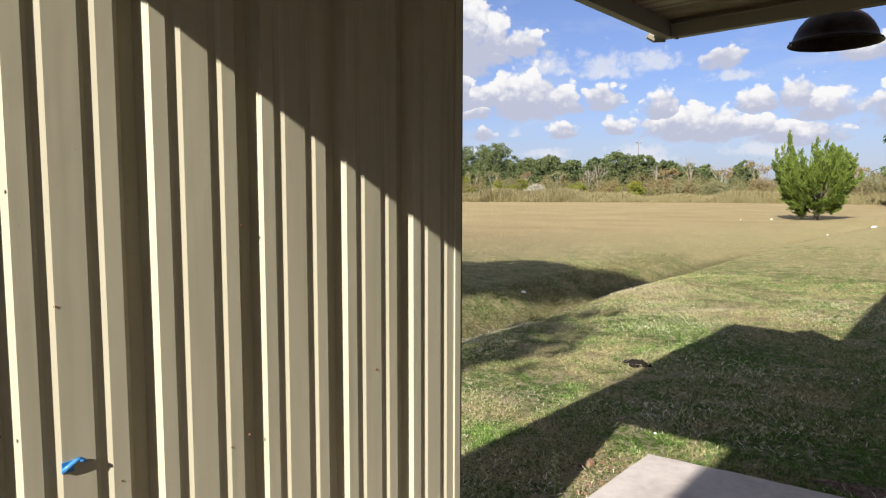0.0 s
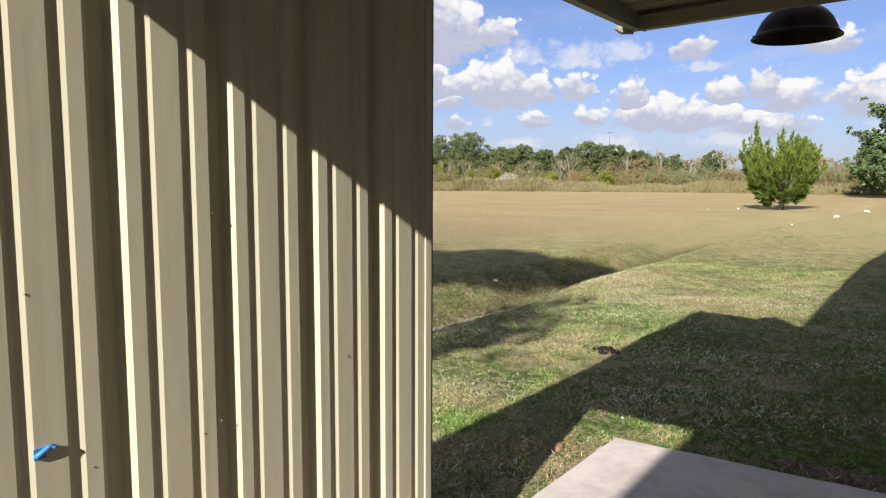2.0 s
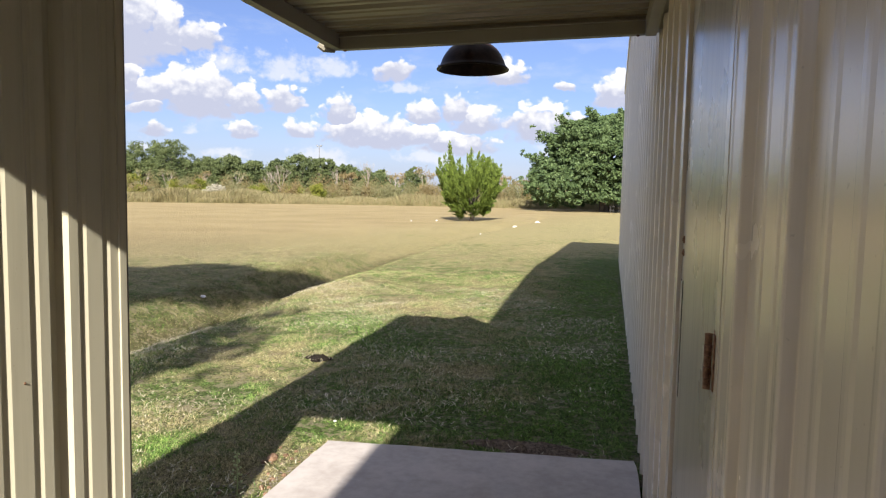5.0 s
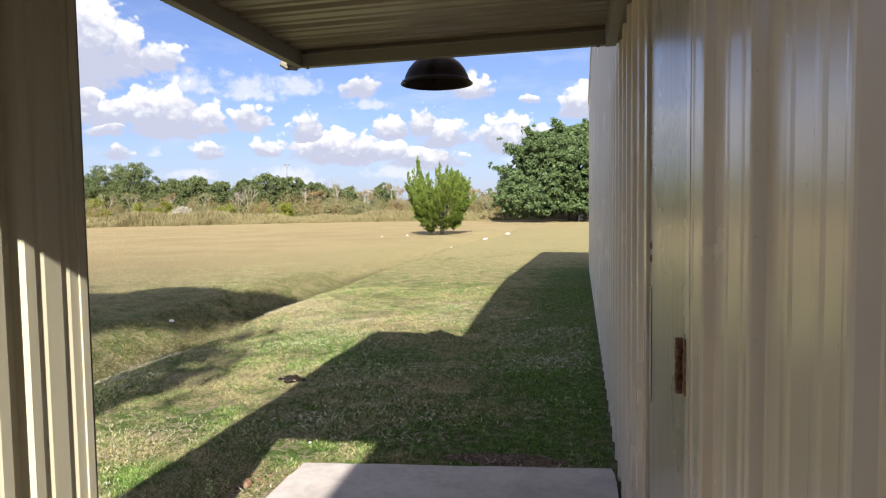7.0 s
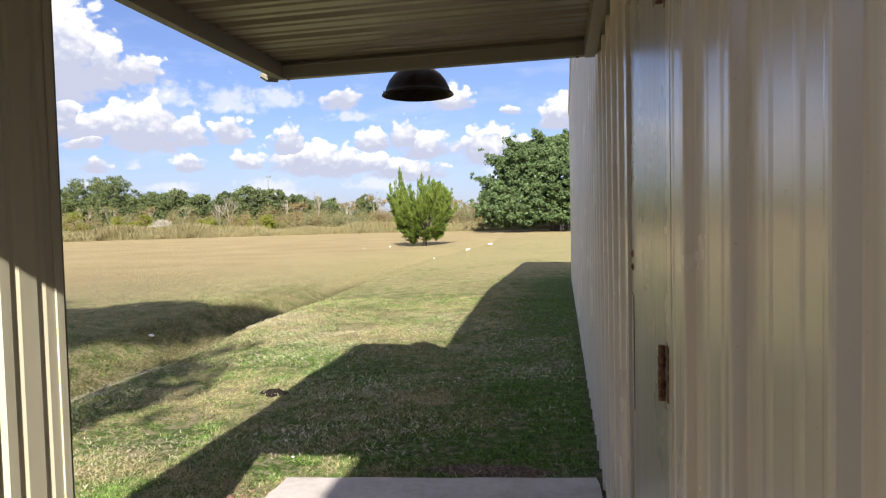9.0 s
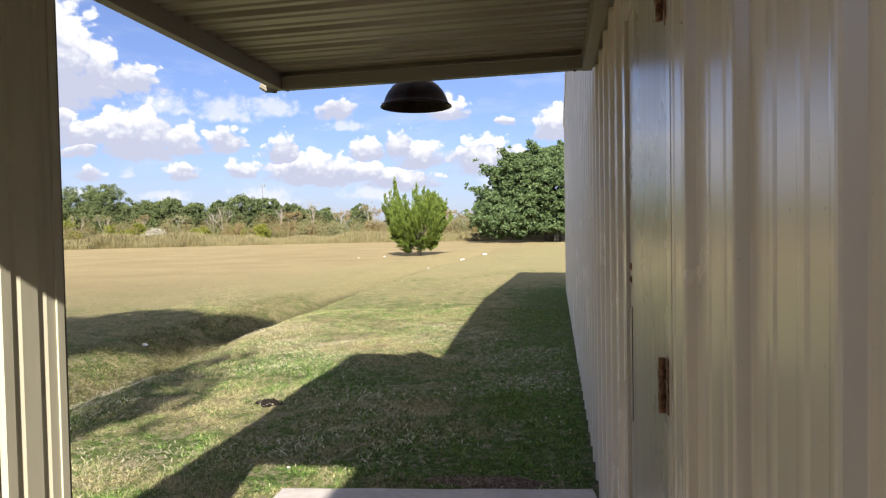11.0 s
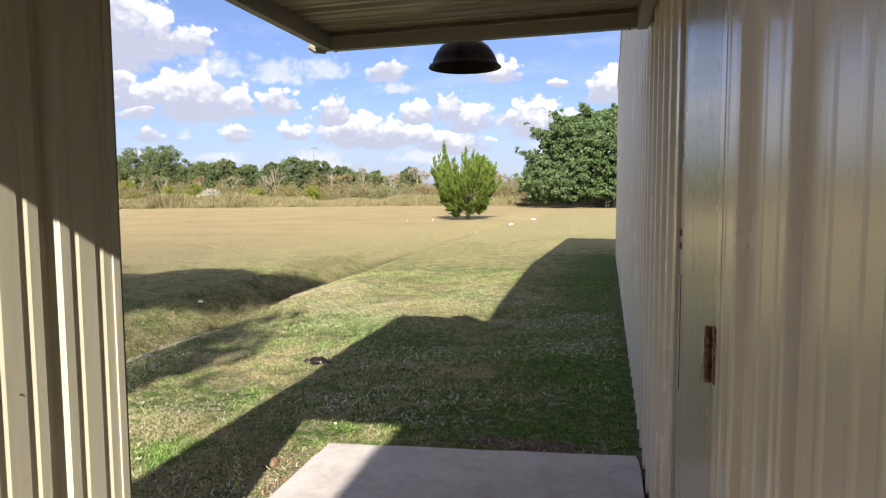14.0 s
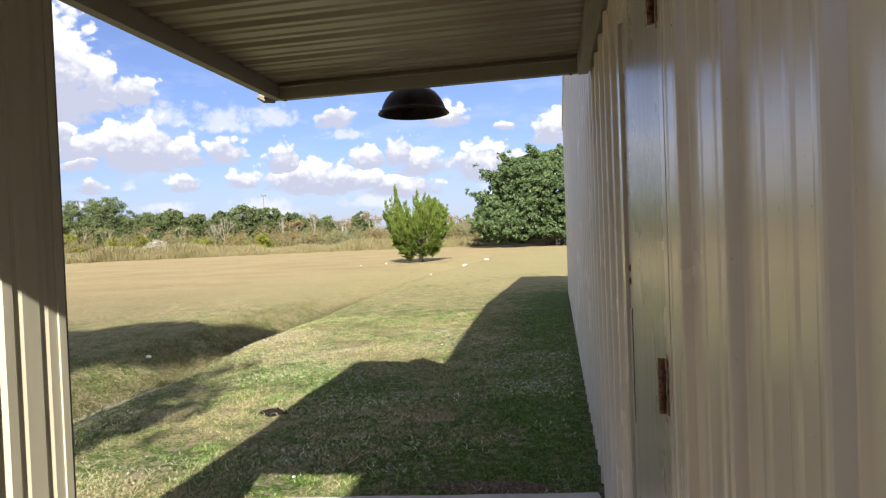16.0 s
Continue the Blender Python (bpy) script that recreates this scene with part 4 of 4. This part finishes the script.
# ---- tall grass strip between field and wood ----
def make_tall_grass():
    rng = np.random.RandomState(3)
    line = np.array([(-120, 34), (-64, 65), (-56.4, 71), (-40, 83.5), (-26, 90), (-12, 92), (-3, 96), (12, 100)], float)
    seg = np.diff(line, axis=0)
    length = np.hypot(*seg.T)
    n = 210000
    k = rng.choice(len(seg), n, p=length / length.sum())
    t = rng.random(n)
    p = line[k] + seg[k] * t[:, None]
    across = np.stack([-seg[k][:, 1], seg[k][:, 0]], 1) / length[k][:, None]
    off = 15 * rng.random(n) ** 1.5 + 0.5 * np.sin(p[:, 0] * 0.8) + 0.3 * np.sin(p[:, 0] * 2.3)
    p = p + across * off[:, None]
    h = (0.65 + 0.75 * rng.random(n)) * (0.82 + 0.25 * np.sin(p[:, 0] * 0.21) + 0.15 * np.sin(p[:, 0] * 0.73 + p[:, 1] * 0.3)) * np.clip(0.55 + off / 3, 0.5, 1.25)
    z = ground_height(p[:, 0], p[:, 1])
    yaw = rng.uniform(0, math.pi, n)
    w = rng.uniform(0.01, 0.03, n)
    dx, dy = np.cos(yaw) * w, np.sin(yaw) * w
    lean = rng.normal(size=(n, 2)) * 0.3 * h[:, None]
    a = np.stack([p[:, 0] - dx, p[:, 1] - dy, z], 1)
    b = np.stack([p[:, 0] + dx, p[:, 1] + dy, z], 1)
    c = np.stack([p[:, 0] + lean[:, 0] + dx * 0.6, p[:, 1] + lean[:, 1] + dy * 0.6, z + h], 1)
    d = np.stack([p[:, 0] + lean[:, 0] * 0.9 - dx * 0.6, p[:, 1] + lean[:, 1] - dy * 0.6, z + h * 0.93], 1)
    v = np.stack([a, b, c, d], 1).reshape(-1, 3)
    f = np.arange(n * 4).reshape(-1, 4)
    tagged(raw("tall_grass", v.tolist(), f.tolist(), M_TALL), "strip of tall dry grass along the field's edge", "grass", kind="stuff")


make_tall_grass()


def make_far_wood():
    """The wood goes on behind and to both sides, down to the horizon."""
    rng = np.random.RandomState(15)
    cs, rs = [], []
    for k in range(260):
        x = rng.uniform(-330, 190)
        y = 150 + rng.uniform(0, 40) + 0.12 * abs(x + 60)
        h = rng.uniform(5.5, 8.2) + (2.5 if x < -95 else 0) - (1.2 if -58 < x < 0 else 0)
        cs.append((x, y, h * 0.45))
        rs.append(h * 0.55)
    v, f = leaf_cloud(rng, cs, rs, 90000, 0.4, 1.0, 0.5)
    tagged(raw("far_wood", v, f, M_WOOD), "low dark wood along the horizon", "trees", kind="stuff")


make_far_wood()


def make_brush(name, label, seed, mat, lo, hi, count):
    """Rough scrub that fills the ground between the tall grass and the wood."""
    rng = np.random.RandomState(seed)
    x = rng.uniform(-125, 4, count)
    y = np.where(x < -60, 100 + (x + 60) * 0.35, 100) + rng.uniform(-4, 16, count)
    h = rng.uniform(lo, hi, count)
    cs = np.stack([x, y, h * 0.55], 1)
    v, f = leaf_cloud(rng, cs, h * 0.36, count * 400, 0.085, 1.5, 0.1, 0.9)
    tagged(raw(name, v, f, mat), label, "scrub", kind="stuff")


make_brush("scrub", "dry olive scrub before the wood", 201, M_THIN, 1.8, 4.0, 190)
make_brush("scrub", "russet winter scrub before the wood", 202, M_RUSSET, 1.8, 4.6, 210)
make_brush("scrub", "olive green scrub before the wood", 203, M_BUSH, 1.5, 2.8, 40)


def make_mast():
    x, y = -56.8, 126
    z = float(ground_height(x, y))
    m = empty("light_mast", (x, y, z), "tall thin steel light mast beyond the wood", "mast")
    bm = bmesh.new()
    tube(bm, [(0, 0, -0.2), (0, 0, 11.0)], [0.11, 0.07], 10)
    part("pole", bm, M_STEEL, m)
    part("crossarm", boxed((-0.45, -0.06, 10.75), (0.45, 0.06, 10.87), 0.01), M_STEEL, m)
    for s in (-0.4, 0.4):
        part("lamp_head", boxed((s - 0.14, -0.2, 10.87), (s + 0.14, 0.15, 11.08), 0.03), M_STEEL, m)


make_mast()


def make_fence():
    f = empty("fence", (4.2, 79, float(ground_height(4.2, 79))), "low dark picket fence in the oak's shade", "fence")
    for k in range(20):
        part("picket", boxed((-4 + 0.3 * k, -0.03, 0), (-4 + 0.3 * k + 0.11, 0.03, 0.85 + 0.06 * (k % 3)), 0.01), M_DARK, f)
    for z in (0.25, 0.65):
        part("rail", boxed((-4.1, 0.031, z), (2.0, 0.08, z + 0.1), 0.01), M_DARK, f)


make_fence()


def make_shade_tree(at, seed, h, wd, low=0.60, n=7000):
    leafy_tree("yard_tree", at, h, wd, 24, 0.75, n, 0.17, M_OAK, "tall green yard tree that shades the ditch", seed=seed, low=low, r=0.2, shell=0.55)


make_shade_tree((-2.6, -13.3), 91, 15.7, 5.6, 0.80, 4200)
make_shade_tree((-6.5, -13.7), 92, 15.7, 5.4, 0.80, 3900)
make_shade_tree((-1.3, -9.5), 93, 11.2, 1.9, 0.70, 420)


# ---- small things on the lawn ----
def lump(bm, at, size, rng, squash=0.6):
    r = bmesh.ops.create_icosphere(bm, subdivisions=2, radius=1)
    k = [rng.uniform(0.75, 1.25) for _ in range(3)]
    o = rng.uniform(0, 50)
    for v in r["verts"]:
        n = 1 + 0.35 * noise.noise(v.co * 1.7 + Vector((o, o, 0)))
        v.co = Vector((v.co.x * k[0] * n * size + at[0], v.co.y * k[1] * n * size + at[1], v.co.z * k[2] * n * size * squash + at[2]))


def stone(name, x, y, size, mat, label, category="stone", seed=0, squash=0.6, group=""):
    bm = bmesh.new()
    lump(bm, (0, 0, size * squash * 0.35), size, random.Random(seed), squash)
    ob = part(name, bm, mat, None)
    ob.location = (x, y, float(ground_height(x, y)))
    return tagged(ob, label, category, group)


stone("stone", -5.2, 38.8, 0.18, M_STONE, "bleached white stone at the ditch", seed=1, squash=0.4)
stone("stone", -4.8, 47.5, 0.14, M_STONE, "bleached white stone on the grass", seed=2)
stone("stone", -5.6, 30.0, 0.05, M_STONE, "small white stone at the ditch", seed=3)
stone("stone", -12.0, 40.5, 0.05, M_STONE, "small white stone in the field", seed=4)
stone("stone", -10.6, 41.5, 0.06, M_STONE, "small white stone in the field", seed=5)
stone("stone", -6.6, 9.9, 0.045, M_STONE, "small white stone in the ditch", seed=6)
stone("stone", -1.88, 4.43, 0.014, M_STONE, "tiny white pebble beside the slab", seed=7)
stone("clod", -1.98, 3.66, 0.042, M_SOIL, "red clay clod beside the slab", "clod", 8, 0.7, "clods by the slab")
rng0 = random.Random(31)
for k in range(26):
    stone("clod", -1.73 - rng0.random() * 0.3, 3.1 + rng0.random() * 0.75, rng0.uniform(0.006, 0.018), M_SOIL, "crumb of red clay beside the slab", "clod", 40 + k, 0.7, "clods by the slab")
for k in range(11):
    a, r = rng0.uniform(0, 6.28), rng0.random()
    stone("clod", -2.76 + 0.17 * r * math.cos(a), 6.13 + 0.09 * r * math.sin(a), rng0.uniform(0.022, 0.05), M_BLACKSOIL, "dark clod of dug-up turf", "clod", 80 + k, 0.75, "clods of dug-up turf")


def patch(name, outline_r, at, mat, label, seed, bumpy=0.02):
    """A low heap of bare soil with an uneven rim."""
    rng = random.Random(seed)
    bm = bmesh.new()
    rings = []
    for k, s in enumerate((1.0, 0.72, 0.4, 0.0)):
        ring = []
        for i in range(26 if s else 1):
            a = 2 * math.pi * i / 26
            w = 1 + 0.25 * math.sin(3 * a + seed) + 0.15 * math.sin(7 * a + 2 * seed)
            x, y = at[0] + outline_r[0] * s * w * math.cos(a), at[1] + outline_r[1] * s * w * math.sin(a)
            ring.append(bm.verts.new((x, y, float(ground_height(x, y)) - 0.012 + 0.022 * min(k, 2) + rng.uniform(0, bumpy) * (k > 0))))
        rings.append(ring)
    for a, b in zip(rings, rings[1:]):
        for i in range(26):
            j = (i + 1) % 26
            bm.faces.new((a[i], a[j], b[j], b[i]) if len(b) > 1 else (a[i], a[j], b[0]))
    return tagged(part(name, bm, mat, None, smooth=True), label, "soil", kind="stuff")


patch("bare_soil", (0.42, 0.14), (-0.38, 4.29), M_DARKSOIL, "bare damp earth before the slab", 5)
patch("bare_soil", (0.14, 0.06), (-2.77, 6.12), M_BLACKSOIL, "dug-up dark earth in the lawn", 6)


def make_gravel():
    rng = random.Random(17)
    bm = bmesh.new()
    for k in range(340):
        x, y = rng.gauss(-2.05, 0.13), rng.gauss(3.1, 0.2)
        if k > 150:
            x, y = rng.gauss(-1.8, 0.06), rng.uniform(2.9, 3.9)
        if k > 230:
            x, y = rng.gauss(-0.25, 0.35), rng.gauss(4.3, 0.1)
        s = rng.uniform(0.003, 0.0075)
        r = bmesh.ops.create_icosphere(bm, subdivisions=1, radius=s)
        off = Vector((x, y, float(ground_height(x, y)) + s * 0.6))
        for v in r["verts"]:
            v.co = Vector((v.co.x * 1.2, v.co.y, v.co.z * 0.7)) * rng.uniform(0.85, 1.1) + off
    tagged(part("gravel", bm, M_GRAVEL), "scattered grey gravel in the turf beside the slab", "gravel", kind="stuff")


make_gravel()


def make_weed():
    x, y = -1.925, 3.14
    w = empty("weed", (x, y, float(ground_height(x, y))), "slender green weed with tiny seed pods beside the slab", "weed")
    bm = bmesh.new()
    tube(bm, [(0, 0, -0.02), (0.004, 0.002, 0.08), (0.0, 0.004, 0.17), (0.006, 0.0, 0.24)], [0.005, 0.0044, 0.0034, 0.002], 6)
    part("stem", bm, M_WEED, w)
    rng = random.Random(2)
    for k in range(18):
        z = 0.07 + 0.0095 * k
        a = k * 2.4
        r = 0.026 * (1.15 - k / 24)
        bm = bmesh.new()
        tube(bm, [(0, 0, z), (r * math.cos(a), r * math.sin(a), z + 0.008)], [0.0014, 0.0012], 4)
        q = bmesh.ops.create_icosphere(bm, subdivisions=1, radius=0.0075)
        for v in q["verts"]:
            v.co += Vector((r * math.cos(a), r * math.sin(a), z + 0.009))
        part("pod", bm, M_WEED, w)


make_weed()


# ---- turf blades ----
def patches(x, y, cell, seed):
    """Smooth random values between 0 and 1 over the plan, about one cell across."""
    grid = np.random.RandomState(seed).random((257, 257))
    u, v = np.asarray(x) / cell + 500.0, np.asarray(y) / cell + 500.0
    i, j = np.floor(u).astype(int), np.floor(v).astype(int)
    fu, fv = u - i, v - j
    fu, fv = fu * fu * (3 - 2 * fu), fv * fv * (3 - 2 * fv)
    i0, j0, i1, j1 = i % 256, j % 256, (i + 1) % 256, (j + 1) % 256
    return (grid[i0, j0] * (1 - fu) + grid[i1, j0] * fu) * (1 - fv) + (grid[i0, j1] * (1 - fu) + grid[i1, j1] * fu) * fv


def make_blades(name, label, x0, x1, y0, y1, count, tall, wide, seed, skip=None, mat=None):
    rng = np.random.RandomState(seed)
    x, y = rng.uniform(x0, x1, count), rng.uniform(y0, y1, count)
    # blades gather in tufts
    cx, cy = rng.uniform(x0, x1, count // 14), rng.uniform(y0, y1, count // 14)
    k = rng.randint(0, len(cx), count)
    tuft = rng.random(count) < 0.62
    x = np.where(tuft, cx[k] + rng.normal(0, 0.035 + 0.004 * y0, count), x)
    y = np.where(tuft, cy[k] + rng.normal(0, 0.035 + 0.004 * y0, count), y)
    keep = ~((x > -1.70) & (y < 4.07)) & (x < 0.26)
    keep &= ~((x > -2.02) & (y < 3.9) & (rng.random(count) < 0.75))
    for px, py, rx, ry in ((-2.77, 6.12, 0.22, 0.12), (-0.38, 4.29, 0.42, 0.15), (-1.76, 3.45, 0.07, 0.32)):
        keep &= ((x - px) / rx) ** 2 + ((y - py) / ry) ** 2 > rng.uniform(0.5, 1.2, count)
    cover = 0.45 * patches(x, y, 0.42, 1) + 0.35 * patches(x, y, 0.13, 2) + 0.2 * patches(x, y, 0.06, 3)
    keep &= rng.uniform(-0.12, 0.12, count) + cover > 0.43
    if skip:
        keep &= skip(x, y, rng)
    x, y, tuft = x[keep], y[keep], tuft[keep]
    n = len(x)
    z = ground_height(x, y) - 0.006
    h = tall * rng.uniform(0.4, 1.3, n) * np.where(tuft, 1.15, 0.75)
    yaw = rng.uniform(0, 2 * math.pi, n)
    w = wide * rng.uniform(0.6, 1.3, n)
    lean = rng.normal(0, 0.75, (n, 2)) * h[:, None]
    dx, dy = np.cos(yaw) * w, np.sin(yaw) * w
    a = np.stack([x - dx, y - dy, z], 1)
    b = np.stack([x + dx, y + dy, z], 1)
    c = np.stack([x + lean[:, 0], y + lean[:, 1], z + h], 1)
    v = np.stack([a, b, c], 1).reshape(-1, 3)
    tagged(raw(name, v.tolist(), np.arange(n * 3).reshape(-1, 3).tolist(), mat or M_BLADES), label, "grass", kind="stuff")


def fading(x_edge, x_band, y_edge, y_band):
    """Blades thin out towards the far edges, where they are too fine to see."""
    return lambda x, y, rng: rng.random(len(x)) < np.clip((x - x_edge) / x_band, 0, 1) * np.clip((y_edge - y) / y_band, 0, 1)


LAWN = "short patchy lawn grass, green and straw"
make_blades("grass", LAWN, -6.5, 0.26, 2.4, 7.0, 330000, 0.030, 0.0024, 5)
make_blades("grass", LAWN, -10.0, 0.28, 7.0, 14.0, 230000, 0.028, 0.0038, 6, fading(-10.0, 3.5, 99, 1))
make_blades("grass", LAWN, -12.0, 0.3, 14.0, 27.0, 110000, 0.024, 0.0055, 7, fading(-12.0, 5.0, 27.0, 13.0))
make_blades("ditch_grass", "longer rank grass in the ditch", -7.2, -5.3, 4.5, 34.0, 22000, 0.045, 0.0042, 8, fading(-7.2, 0.5, 34.0, 20.0), M_RANK)
make_blades("ditch_grass", "rank tufted grass on the ditch bank", -7.3, -5.7, 5.0, 19.0, 40000, 0.055, 0.0042, 9, fading(-7.3, 0.5, 19.0, 11.0), M_RANK)


def make_straw():
    """Loose straw and mown stalks lying on the turf."""
    rng = np.random.RandomState(19)
    n = 30000
    x, y = rng.uniform(-6.0, 0.2, n), 2.6 + 9.0 * rng.random(n) ** 1.2
    keep = ~((x > -1.74) & (y < 4.1)) & (np.sin(2.3 * x + 1.1 * y) + np.sin(3.7 * y - 1.3 * x) + np.sin(1.9 * x + 4.3) * np.sin(1.3 * y) + rng.normal(0, 0.8, n) > 0.2)
    x, y = x[keep], y[keep]
    n = len(x)
    a, ln = rng.uniform(0, math.pi, n), rng.uniform(0.012, 0.05, n)
    w = rng.uniform(0.0008, 0.0024, n)
    dx, dy = np.cos(a), np.sin(a)
    z = ground_height(x, y) + rng.uniform(0.02, 0.038, n)
    pts = [np.stack([x + i * dx * ln - j * dy * w, y + i * dy * ln + j * dx * w, z + k * 0.012], 1) for i, j, k in ((-0.5, -1, 0), (0.5, -1, 1), (0.5, 1, 1), (-0.5, 1, 0))]
    v = np.stack(pts, 1).reshape(-1, 3)
    tagged(raw("straw", v.tolist(), np.arange(n * 4).reshape(-1, 4).tolist(), M_STRAW), "loose pale straw scattered on the lawn", "straw", kind="stuff")


make_straw()
